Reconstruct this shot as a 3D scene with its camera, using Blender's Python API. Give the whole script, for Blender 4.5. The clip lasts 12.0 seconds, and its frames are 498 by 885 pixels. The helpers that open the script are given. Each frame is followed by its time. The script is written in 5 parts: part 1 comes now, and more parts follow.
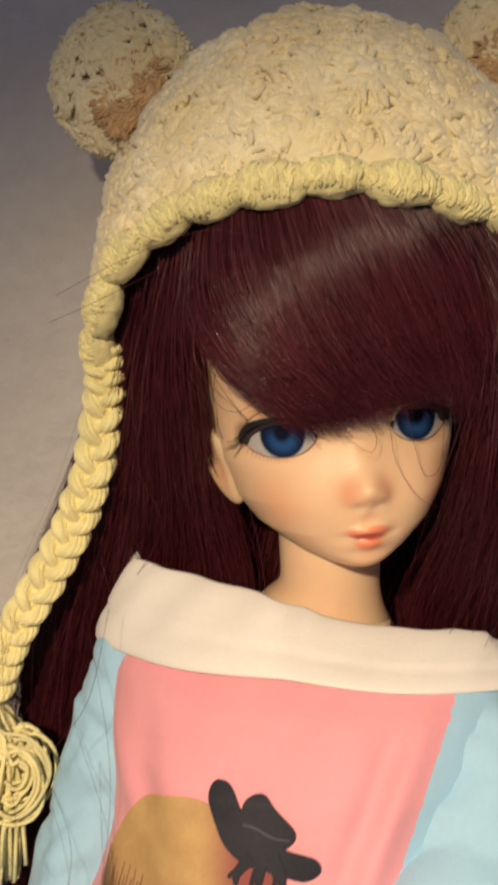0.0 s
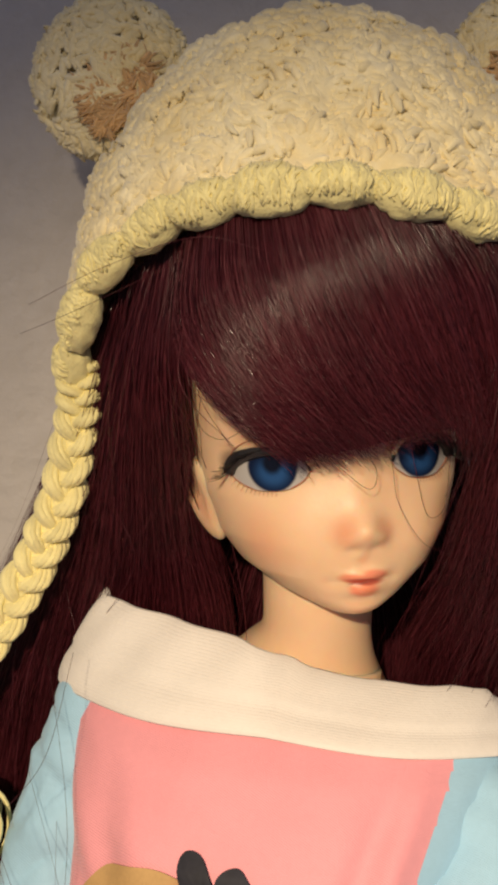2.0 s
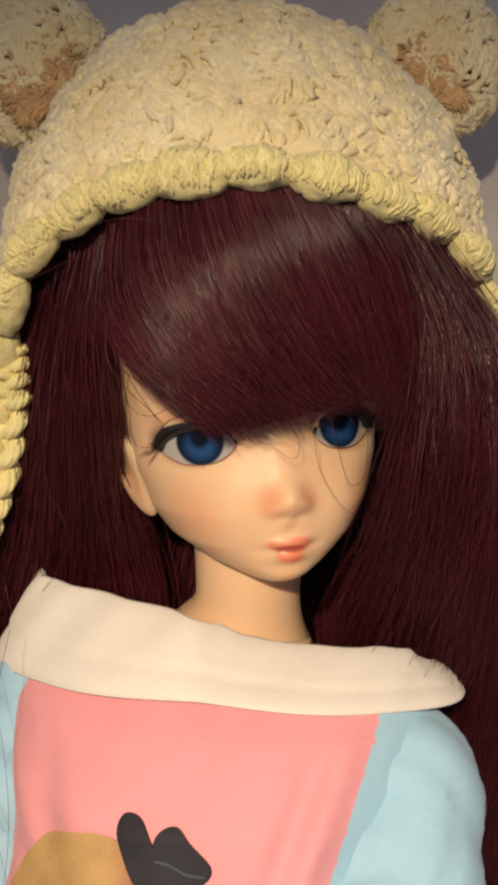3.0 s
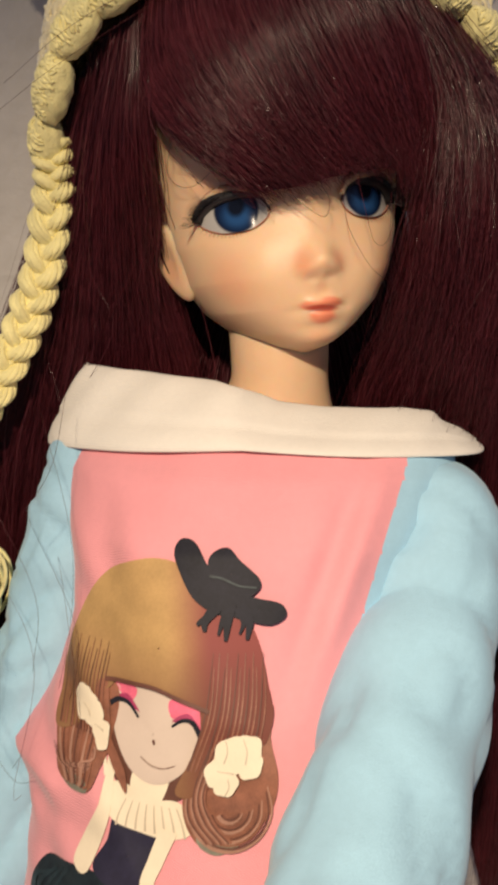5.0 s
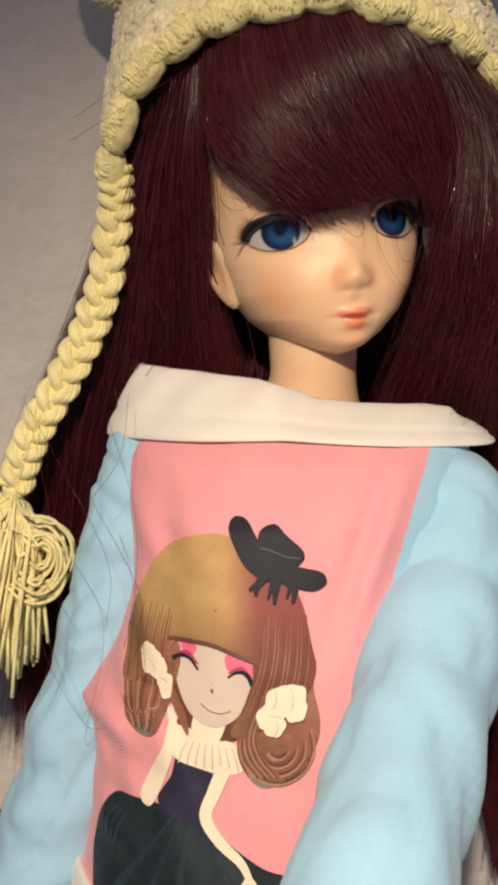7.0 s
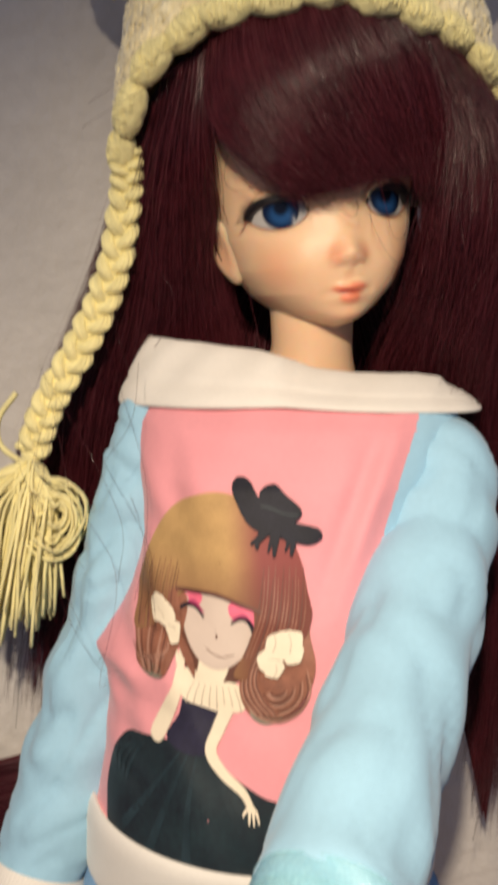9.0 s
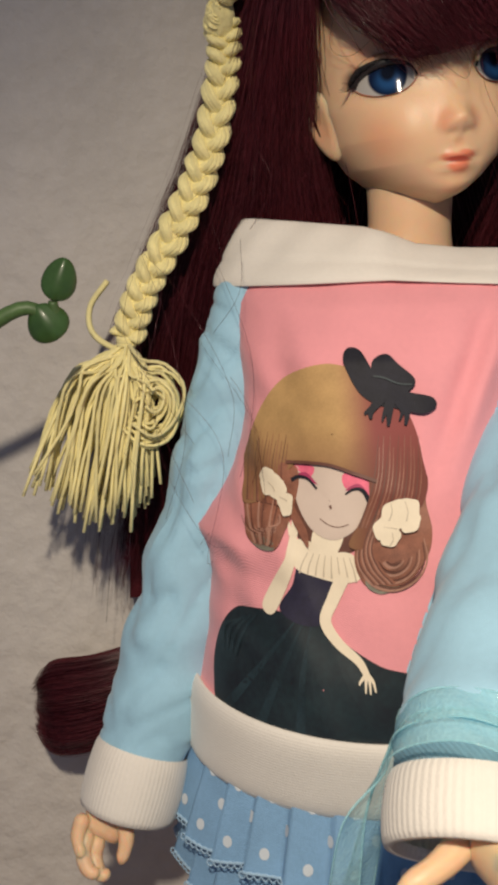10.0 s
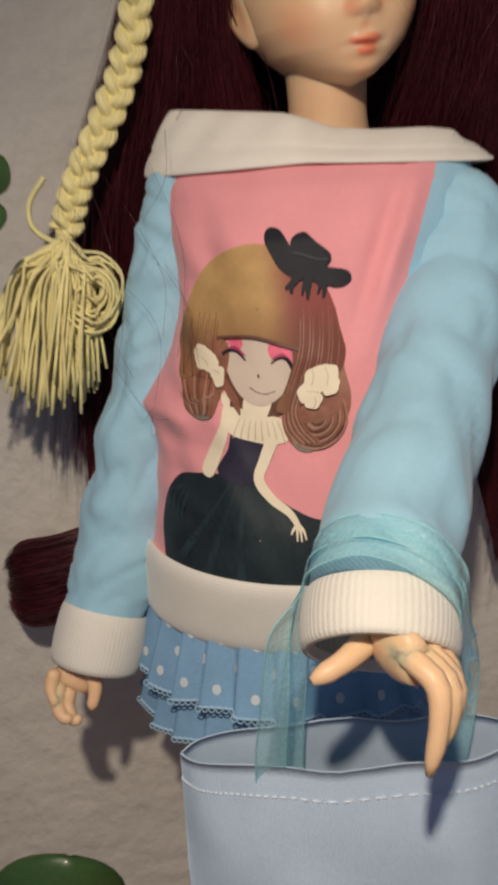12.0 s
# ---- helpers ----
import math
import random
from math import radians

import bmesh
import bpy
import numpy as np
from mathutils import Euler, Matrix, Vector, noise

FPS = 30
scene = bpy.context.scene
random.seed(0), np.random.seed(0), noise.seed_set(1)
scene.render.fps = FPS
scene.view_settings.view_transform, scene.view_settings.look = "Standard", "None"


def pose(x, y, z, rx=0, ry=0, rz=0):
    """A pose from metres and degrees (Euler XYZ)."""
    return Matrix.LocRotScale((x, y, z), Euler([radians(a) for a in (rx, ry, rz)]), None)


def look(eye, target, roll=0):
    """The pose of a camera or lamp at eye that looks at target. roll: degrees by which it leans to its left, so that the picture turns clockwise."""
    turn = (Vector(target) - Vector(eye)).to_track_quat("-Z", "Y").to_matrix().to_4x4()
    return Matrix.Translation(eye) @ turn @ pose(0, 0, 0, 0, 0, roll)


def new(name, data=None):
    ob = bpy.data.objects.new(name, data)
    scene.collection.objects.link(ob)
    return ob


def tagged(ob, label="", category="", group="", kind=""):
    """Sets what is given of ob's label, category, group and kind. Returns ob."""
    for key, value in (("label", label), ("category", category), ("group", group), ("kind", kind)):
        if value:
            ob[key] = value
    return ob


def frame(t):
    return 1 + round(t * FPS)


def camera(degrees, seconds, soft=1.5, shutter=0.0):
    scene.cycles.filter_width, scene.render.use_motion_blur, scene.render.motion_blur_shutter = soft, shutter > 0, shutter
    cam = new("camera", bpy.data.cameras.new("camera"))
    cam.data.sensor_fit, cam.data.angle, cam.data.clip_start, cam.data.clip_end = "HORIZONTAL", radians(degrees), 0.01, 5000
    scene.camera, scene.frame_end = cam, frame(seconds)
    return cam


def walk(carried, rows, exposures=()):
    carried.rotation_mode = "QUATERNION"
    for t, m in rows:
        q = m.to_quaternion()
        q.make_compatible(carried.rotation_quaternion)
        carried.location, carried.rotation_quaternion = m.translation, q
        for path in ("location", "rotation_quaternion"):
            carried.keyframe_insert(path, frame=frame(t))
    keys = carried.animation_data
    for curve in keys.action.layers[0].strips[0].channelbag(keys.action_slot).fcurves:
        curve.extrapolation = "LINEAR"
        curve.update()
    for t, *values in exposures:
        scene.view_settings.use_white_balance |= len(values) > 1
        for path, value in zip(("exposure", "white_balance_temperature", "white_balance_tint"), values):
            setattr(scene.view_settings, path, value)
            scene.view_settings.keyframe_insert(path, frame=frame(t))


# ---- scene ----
cam = camera(30.7, 12.0, soft=3.8, shutter=0.4)
METRES, EYE, TILT, LEAN, TURN = 0.4, 0.42, -8.0, 0.0, 0.0
ROWS = [
    (0.0, 0.0, 0.0, 0.0, -0.0, 0.0, -0.0),
    (0.5, 0.013, 0.0298, 0.018, 0.06, 1.46, -1.06),
    (1.0, 0.0135, 0.0518, 0.012, -0.74, 1.86, -2.17),
    (1.5, 0.0233, 0.0529, 0.0009, -1.39, 1.53, -2.28),
    (2.0, -0.0062, 0.051, 0.0035, -1.55, 1.58, -1.96),
    (2.5, 0.0037, 0.0358, 0.0011, -3.21, 1.56, -0.95),
    (3.0, -0.0017, 0.0313, -0.0119, -5.53, 1.74, -0.36),
    (3.5, -0.0137, 0.0369, -0.0489, -6.03, 1.65, 0.47),
    (5.5, -0.0506, -0.0393, -0.1466, -5.65, -0.62, 1.37),
    (6.0, -0.0776, -0.0658, -0.142, -5.68, -0.52, 0.85),
    (6.5, -0.0715, -0.0807, -0.1484, -5.88, -0.54, 0.94),
    (8.5, -0.0752, -0.112, -0.0981, -5.86, 0.42, 1.48),
    (9.0, -0.0739, -0.1367, -0.1496, -5.57, -1.77, 1.1),
    (9.5, -0.1015, -0.0753, -0.2293, -5.08, -3.31, 1.21),
    (10.0, -0.1427, -0.126, -0.2131, -4.53, -4.2, 1.75),
    (10.5, -0.1179, -0.1304, -0.2537, -5.37, -5.35, 2.38),
    (11.0, -0.1111, -0.0897, -0.2729, -6.09, -7.22, 3.05),
    (11.5, -0.1006, -0.0729, -0.2841, -5.98, -9.1, 4.09),
    (12.0, -0.1197, -0.1924, -0.2369, -6.55, -9.9, 4.37),
]
walk(cam, [(t, pose(0, 0, EYE, TILT, LEAN, TURN) @ pose(METRES * x, METRES * y, METRES * z, 90 + pitch, roll, yaw)) for t, x, y, z, yaw, pitch, roll in ROWS],
     exposures=[(0, -0.30, 7300, 10), (3.5, -0.30, 7300, 10), (6.0, -0.30, 6750, 10), (8.5, -0.23, 6650, 10), (9.5, -0.34, 6400, 8), (10.5, -0.83, 6300, 8), (12, -0.84, 6300, 8)])

# ---- light and world ----
world = bpy.data.worlds.new("world")
scene.world = world
world.use_nodes = True
world.node_tree.nodes["Background"].inputs[0].default_value = (0.56, 0.60, 0.86, 1)
world.node_tree.nodes["Background"].inputs[1].default_value = 0.30

LAMP_AT, LAMP_TO = (-0.083, -0.20, 0.545), (0.064, 0.090, 0.165)
lamp_data = bpy.data.lights.new("desk_lamp_bulb", "SPOT")
lamp_data.energy, lamp_data.color = 16.6, (1.0, 0.84, 0.65)
lamp_data.spot_size, lamp_data.spot_blend, lamp_data.shadow_soft_size = radians(103), 1.0, 0.009
lamp = new("desk_lamp_bulb", lamp_data)
lamp.matrix_world = look(LAMP_AT, LAMP_TO)


# ---- materials ----
def mat(name, colour, rough=0.6, metal=0.0, var=0.12, scale=60.0, bump=0.0, bump_scale=400.0, colour2=None,
        sheen=0.0, coat=0.0, sub=0.0, spec=0.5, island=0.0):
    """A node material: colour varied by noise at two scales and by island, with fine relief."""
    m = bpy.data.materials.new(name)
    m.use_nodes = True
    nt = m.node_tree
    b = nt.nodes["Principled BSDF"]
    co = nt.nodes.new("ShaderNodeTexCoord")
    n1 = nt.nodes.new("ShaderNodeTexNoise")
    n1.inputs["Scale"].default_value, n1.inputs["Detail"].default_value = scale, 6
    nt.links.new(co.outputs["Object"], n1.inputs["Vector"])
    n2 = nt.nodes.new("ShaderNodeTexNoise")
    n2.inputs["Scale"].default_value, n2.inputs["Detail"].default_value = scale * 9, 3
    nt.links.new(co.outputs["Object"], n2.inputs["Vector"])
    mid = nt.nodes.new("ShaderNodeMath")
    mid.operation = "MULTIPLY_ADD"
    mid.inputs[1].default_value = 0.65
    nt.links.new(n1.outputs["Fac"], mid.inputs[0])
    low = nt.nodes.new("ShaderNodeMath")
    low.operation = "MULTIPLY"
    low.inputs[1].default_value = 0.35
    nt.links.new(n2.outputs["Fac"], low.inputs[0])
    nt.links.new(low.outputs[0], mid.inputs[2])
    ramp = nt.nodes.new("ShaderNodeValToRGB")
    ramp.color_ramp.elements[0].position, ramp.color_ramp.elements[1].position = 0.3, 0.7
    c2 = colour2 or tuple(min(1, c * (1 + var)) for c in colour)
    ramp.color_ramp.elements[0].color = (*[c * (1 - var) for c in colour], 1)
    ramp.color_ramp.elements[1].color = (*c2, 1)
    nt.links.new(mid.outputs[0], ramp.inputs["Fac"])
    out = ramp.outputs["Color"]
    if island:
        geo = nt.nodes.new("ShaderNodeNewGeometry")
        hsv = nt.nodes.new("ShaderNodeHueSaturation")
        ma = nt.nodes.new("ShaderNodeMapRange")
        ma.inputs["To Min"].default_value, ma.inputs["To Max"].default_value = 1 - island, 1 + island
        nt.links.new(geo.outputs["Random Per Island"], ma.inputs["Value"])
        nt.links.new(ma.outputs[0], hsv.inputs["Value"])
        nt.links.new(out, hsv.inputs["Color"])
        out = hsv.outputs["Color"]
    nt.links.new(out, b.inputs["Base Color"])
    b.inputs["Roughness"].default_value, b.inputs["Metallic"].default_value = rough, metal
    b.inputs["Specular IOR Level"].default_value = spec
    b.inputs["Sheen Weight"].default_value = sheen
    b.inputs["Coat Weight"].default_value, b.inputs["Coat Roughness"].default_value = coat, 0.12
    if sub:
        b.inputs["Subsurface Weight"].default_value = sub
        b.inputs["Subsurface Radius"].default_value = (1.0, 0.45, 0.25)
        b.inputs["Subsurface Scale"].default_value = 0.003
    if bump:
        n3 = nt.nodes.new("ShaderNodeTexNoise")
        n3.inputs["Scale"].default_value, n3.inputs["Detail"].default_value = bump_scale, 5
        nt.links.new(co.outputs["Object"], n3.inputs["Vector"])
        bp = nt.nodes.new("ShaderNodeBump")
        bp.inputs["Strength"].default_value, bp.inputs["Distance"].default_value = bump, 0.001
        nt.links.new(n3.outputs["Fac"], bp.inputs["Height"])
        nt.links.new(bp.outputs[0], b.inputs["Normal"])
    return m


def base_colour(m):
    """The socket that feeds the base colour, the shader and the tree, to lay more over it."""
    nt = m.node_tree
    b = nt.nodes["Principled BSDF"]
    return nt, b, b.inputs["Base Color"].links[0].from_socket


def blob(nt, centre, radii, inner, outer):
    """1 inside an ellipsoid round centre, falling to 0 between the inner and the outer share of its radii."""
    geo = nt.nodes.new("ShaderNodeTexCoord")
    sub = nt.nodes.new("ShaderNodeVectorMath")
    sub.operation = "SUBTRACT"
    sub.inputs[1].default_value = centre
    nt.links.new(geo.outputs["Object"], sub.inputs[0])
    div = nt.nodes.new("ShaderNodeVectorMath")
    div.operation = "DIVIDE"
    div.inputs[1].default_value = radii
    nt.links.new(sub.outputs[0], div.inputs[0])
    ln = nt.nodes.new("ShaderNodeVectorMath")
    ln.operation = "LENGTH"
    nt.links.new(div.outputs[0], ln.inputs[0])
    mr = nt.nodes.new("ShaderNodeMapRange")
    mr.interpolation_type = "SMOOTHSTEP"
    mr.inputs["From Min"].default_value, mr.inputs["From Max"].default_value = inner, outer
    mr.inputs["To Min"].default_value, mr.inputs["To Max"].default_value = 1, 0
    nt.links.new(ln.outputs["Value"], mr.inputs["Value"])
    return mr.outputs[0]


def lay(m, fac, colour, amount=1.0):
    """Lay a pigment over the base colour where fac is 1."""
    nt, b, src = base_colour(m)
    k = nt.nodes.new("ShaderNodeMath")
    k.operation = "MULTIPLY"
    k.inputs[1].default_value = amount
    nt.links.new(fac, k.inputs[0])
    mix = nt.nodes.new("ShaderNodeMix")
    mix.data_type = "RGBA"
    nt.links.new(k.outputs[0], mix.inputs[0])
    nt.links.new(src, mix.inputs[6])
    mix.inputs[7].default_value = (*colour, 1)
    nt.links.new(mix.outputs[2], b.inputs["Base Color"])


def weave(m, scale, strength, kind="DIAGONAL"):
    """Fine threads as relief, along the weave."""
    nt = m.node_tree
    b = nt.nodes["Principled BSDF"]
    co = nt.nodes.new("ShaderNodeTexCoord")
    w = nt.nodes.new("ShaderNodeTexWave")
    w.bands_direction = kind
    w.inputs["Scale"].default_value, w.inputs["Distortion"].default_value = scale, 1.2
    w.inputs["Detail Scale"].default_value = 3
    nt.links.new(co.outputs["Object"], w.inputs["Vector"])
    bp = nt.nodes.new("ShaderNodeBump")
    bp.inputs["Strength"].default_value, bp.inputs["Distance"].default_value = strength, 0.0006
    if b.inputs["Normal"].links:
        nt.links.new(b.inputs["Normal"].links[0].from_socket, bp.inputs["Normal"])
    nt.links.new(w.outputs["Fac"], bp.inputs["Height"])
    nt.links.new(bp.outputs[0], b.inputs["Normal"])


def uv_ribs(m, count, strength, axis=0):
    """Knitted ribs as relief, counted along the U (or V) of the mesh."""
    nt = m.node_tree
    b = nt.nodes["Principled BSDF"]
    co = nt.nodes.new("ShaderNodeTexCoord")
    sp = nt.nodes.new("ShaderNodeSeparateXYZ")
    nt.links.new(co.outputs["UV"], sp.inputs[0])
    mu = nt.nodes.new("ShaderNodeMath")
    mu.operation = "MULTIPLY"
    mu.inputs[1].default_value = count * 2 * math.pi
    nt.links.new(sp.outputs[axis], mu.inputs[0])
    si = nt.nodes.new("ShaderNodeMath")
    si.operation = "SINE"
    nt.links.new(mu.outputs[0], si.inputs[0])
    bp = nt.nodes.new("ShaderNodeBump")
    bp.inputs["Strength"].default_value, bp.inputs["Distance"].default_value = strength, 0.0006
    if b.inputs["Normal"].links:
        nt.links.new(b.inputs["Normal"].links[0].from_socket, bp.inputs["Normal"])
    nt.links.new(si.outputs[0], bp.inputs["Height"])
    nt.links.new(bp.outputs[0], b.inputs["Normal"])


HEAD = (0.022, 0.248, 0.3915)
HEAD_YAW = radians(8)
HU = Vector((math.cos(HEAD_YAW), math.sin(HEAD_YAW), 0))
HF = Vector((math.sin(HEAD_YAW), -math.cos(HEAD_YAW), 0))
HEAD_ROLL = radians(5.5)
HZ = Vector((0, 0, 1)) * math.cos(HEAD_ROLL) - HU * math.sin(HEAD_ROLL)
HU = HU * math.cos(HEAD_ROLL) + Vector((0, 0, 1)) * math.sin(HEAD_ROLL)


def head_at(s, d, h):
    """A place by the head: s to the doll's left, d forward, h above the eyes."""
    return Vector(HEAD) + HU * s + HF * d + HZ * h


SKIN = mat("resin_skin", (0.78, 0.52, 0.325), 0.42, var=0.03, scale=40, bump=0.04, bump_scale=900, sub=0.6, spec=0.35)
BLUSH = (0.79, 0.33, 0.18)
for s, d, h, r, c, k in ((-0.022, 0.026, -0.017, 0.012, BLUSH, 0.45), (0.022, 0.026, -0.017, 0.012, BLUSH, 0.45),
                         (-0.0045, 0.036, -0.0130, 0.0052, (0.74, 0.27, 0.15), 0.55), (0.0048, 0.036, -0.0130, 0.0045, (0.74, 0.27, 0.15), 0.45),
                         (0.0, 0.041, -0.0150, 0.0034, (0.76, 0.30, 0.17), 0.5), (0.0, 0.036, -0.0200, 0.0024, (0.80, 0.34, 0.19), 0.45),
                         (0.0, 0.03, -0.0315, 0.0055, BLUSH, 0.35), (-0.0300, 0.004, -0.009, 0.010, BLUSH, 0.5),
                         (-0.020, 0.028, 0.008, 0.013, (0.72, 0.31, 0.18), 0.45), (0.020, 0.028, 0.008, 0.013, (0.72, 0.31, 0.18), 0.45)):
    lay(SKIN, blob(SKIN.node_tree, head_at(s, d, h), (r, r, r), 0.1, 1.0), c, k)
# brown shadow round the eyes, strongest past the outer corners
for k, c in ((-1, -0.0188), (1, 0.0165)):
    lay(SKIN, blob(SKIN.node_tree, head_at(c + k * 0.0078, 0.024, 0.0018), (0.0062, 0.010, 0.0048), 0.35, 1.0), (0.06, 0.032, 0.028), 0.92)
    lay(SKIN, blob(SKIN.node_tree, head_at(c, 0.031, 0.0062), (0.0105, 0.010, 0.0034), 0.2, 1.0), (0.26, 0.12, 0.08), 0.6)
    lay(SKIN, blob(SKIN.node_tree, head_at(c + k * 0.003, 0.031, -0.0035), (0.0080, 0.010, 0.0020), 0.2, 1.0), (0.62, 0.27, 0.15), 0.5)
# painted lips, soft at their rims
for s, h, rs, rh, c, k in ((-0.0004, -0.0264, 0.0046, 0.0028, (0.82, 0.25, 0.14), 0.9), (-0.0028, -0.0237, 0.0044, 0.0017, (0.76, 0.25, 0.15), 0.85),
                           (0.0022, -0.0233, 0.0040, 0.0018, (0.76, 0.22, 0.13), 0.85), (-0.0002, -0.0246, 0.0058, 0.0011, (0.46, 0.06, 0.035), 0.9)):
    lay(SKIN, blob(SKIN.node_tree, head_at(s, 0.036, h), (rs, 0.014, rh), 0.45, 1.0), c, k)
LIP = mat("lip_line_paint", (0.40, 0.07, 0.045), 0.35, var=0.1, scale=300, coat=0.5)
LID = mat("lid_paint", (0.40, 0.17, 0.11), 0.5, var=0.1)
LASH = mat("lash", (0.012, 0.010, 0.012), 0.5, var=0.3)
EYES = (-0.0184, 0.0160)
EYE = mat("doll_eye", (0.42, 0.40, 0.38), 0.10, var=0.03, scale=200, coat=0.0, spec=0.3)
for s0, h0 in ((-0.0183, 0.0014), (0.0153, 0.0024)):
    c = head_at(s0, 0.030, h0)
    nt = EYE.node_tree
    lay(EYE, blob(nt, c, (0.0057, 0.02, 0.0058), 0.90, 1.04), (0.004, 0.010, 0.035))
    lay(EYE, blob(nt, c - HZ * 0.0012, (0.0050, 0.02, 0.0044), 0.35, 1.0), (0.016, 0.064, 0.180))
    lay(EYE, blob(nt, c + HZ * 0.0010, (0.0026, 0.02, 0.0030), 0.55, 1.15), (0.004, 0.006, 0.014))
    # shadow of the upper lid, painted dark over the top of the eye
    lay(EYE, blob(nt, c + HZ * 0.0046, (0.0080, 0.02, 0.0032), 0.2, 1.0), (0.006, 0.007, 0.012), 0.75)

HAIR = mat("wine_red_hair", (0.084, 0.0140, 0.0210), 0.30, var=0.30, scale=70, island=0.40, spec=0.42, bump=0.06, bump_scale=800)
nt = HAIR.node_tree
gleam = nt.nodes.new("ShaderNodeNewGeometry")
span = nt.nodes.new("ShaderNodeMapRange")
span.inputs["To Min"].default_value, span.inputs["To Max"].default_value = 0.10, 0.42
nt.links.new(gleam.outputs["Random Per Island"], span.inputs["Value"])
nt.links.new(span.outputs[0], nt.nodes["Principled BSDF"].inputs["Roughness"])
HAIR_UNDER = mat("wine_red_hair_mass", (0.058, 0.010, 0.014), 0.8, var=0.4, scale=160, spec=0.08, bump=0.8, bump_scale=500)
CREAM = mat("cream_yarn", (0.84, 0.75, 0.36), 0.85, var=0.10, scale=120, bump=0.35, bump_scale=1500, sheen=0.3, island=0.12)
FLUFF = mat("cream_fluff", (0.92, 0.74, 0.36), 0.95, var=0.10, scale=45, sheen=0.5, island=0.08, colour2=(0.95, 0.87, 0.60), bump=0.3, bump_scale=1000)
EARTAN = mat("tan_fluff", (0.66, 0.42, 0.20), 0.95, var=0.2, scale=120, sheen=0.3, island=0.2)
PINK = mat("pink_jersey", (0.79, 0.32, 0.355), 0.85, var=0.05, scale=60, bump=0.12, bump_scale=1800, sheen=0.15)
weave(PINK, 800, 0.25)
BLUE = mat("light_blue_jersey", (0.325, 0.55, 0.70), 0.85, var=0.06, scale=60, bump=0.12, bump_scale=1800, sheen=0.15)
weave(BLUE, 800, 0.16)
WHITE = mat("white_rib_knit", (0.73, 0.69, 0.63), 0.9, var=0.04, scale=80, bump=0.15, bump_scale=1500, sheen=0.2)
RIB = mat("white_cuff_knit", (0.73, 0.69, 0.63), 0.9, var=0.04, scale=80, bump=0.15, bump_scale=1500, sheen=0.2)
uv_ribs(WHITE, 30, 0.10, 1)
uv_ribs(RIB, 70, 0.14)
DENIM = mat("blue_skirt_cloth", (0.20, 0.36, 0.56), 0.85, var=0.12, scale=90, bump=0.2, bump_scale=1500)
weave(DENIM, 700, 0.25)
LACE = mat("pale_blue_lace", (0.34, 0.50, 0.66), 0.9, var=0.15, scale=200, bump=0.3)
DOT = mat("white_dot_print", (0.56, 0.61, 0.66), 0.85, var=0.06, scale=200)
BAGC = mat("pale_blue_bag_cloth", (0.56, 0.69, 0.86), 0.85, var=0.05, scale=60, bump=0.2, bump_scale=1600)
weave(BAGC, 600, 0.5, "X")
THREAD = mat("white_thread", (0.75, 0.80, 0.88), 0.8, var=0.05)
WALL = mat("white_plaster", (0.64, 0.60, 0.56), 0.9, var=0.10, scale=16, bump=1.0, bump_scale=70)
WALL.node_tree.nodes["Bump"].inputs["Distance"].default_value = 0.0028
WOOD = mat("table_wood", (0.30, 0.20, 0.12), 0.5, var=0.25, scale=20)
LEAF = mat("green_leaf", (0.042, 0.095, 0.024), 0.4, var=0.3, scale=60, coat=0.2)
STEM = mat("green_stem", (0.07, 0.13, 0.04), 0.5, var=0.3, scale=60)
P_HAIR = mat("print_two_tone", (0.48, 0.30, 0.13), 0.6, var=0.14, scale=150, spec=0.2)
nt = P_HAIR.node_tree
tc = nt.nodes.new("ShaderNodeTexCoord")
sx = nt.nodes.new("ShaderNodeSeparateXYZ")
nt.links.new(tc.outputs["Object"], sx.inputs[0])
mr = nt.nodes.new("ShaderNodeMapRange")
mr.interpolation_type = "SMOOTHSTEP"
mr.inputs["From Min"].default_value, mr.inputs["From Max"].default_value = -0.013, -0.001
nt.links.new(sx.outputs[0], mr.inputs["Value"])
lay(P_HAIR, mr.outputs[0], (0.24, 0.060, 0.055))
mr = nt.nodes.new("ShaderNodeMapRange")
mr.inputs["From Min"].default_value, mr.inputs["From Max"].default_value = 0.292, 0.278
nt.links.new(sx.outputs[2], mr.inputs["Value"])
lay(P_HAIR, mr.outputs[0], (0.14, 0.052, 0.036), 0.7)
P_CURL = mat("print_curl_brown", (0.24, 0.095, 0.058), 0.5, var=0.35, scale=260)
P_DARK = mat("print_dark", (0.014, 0.014, 0.022), 0.6, var=0.4, scale=120, spec=0.2)
P_NAVY = mat("print_navy", (0.010, 0.010, 0.020), 0.55, var=0.5, scale=60, colour2=(0.014, 0.030, 0.036))
P_TEAL = mat("print_teal_shade", (0.012, 0.026, 0.034), 0.6, var=0.5, scale=90)
P_FACE = mat("print_pale", (0.57, 0.46, 0.39), 0.6, var=0.03, scale=150)
P_CREAM = mat("print_cream", (0.78, 0.68, 0.52), 0.6, var=0.05, scale=200)
P_ROSE = mat("print_rose", (0.72, 0.13, 0.22), 0.6, var=0.2, scale=300)
P_PLUM = mat("print_plum", (0.36, 0.035, 0.11), 0.6, var=0.2, scale=300)
P_SHADE = mat("print_grey_shade", (0.50, 0.42, 0.32), 0.6, var=0.1, scale=300)
P_LOCK = mat("print_lock_light", (0.36, 0.19, 0.135), 0.5, var=0.2, scale=260)
P_TIP = mat("print_curl_tip", (0.20, 0.19, 0.145), 0.5, var=0.35, scale=260)
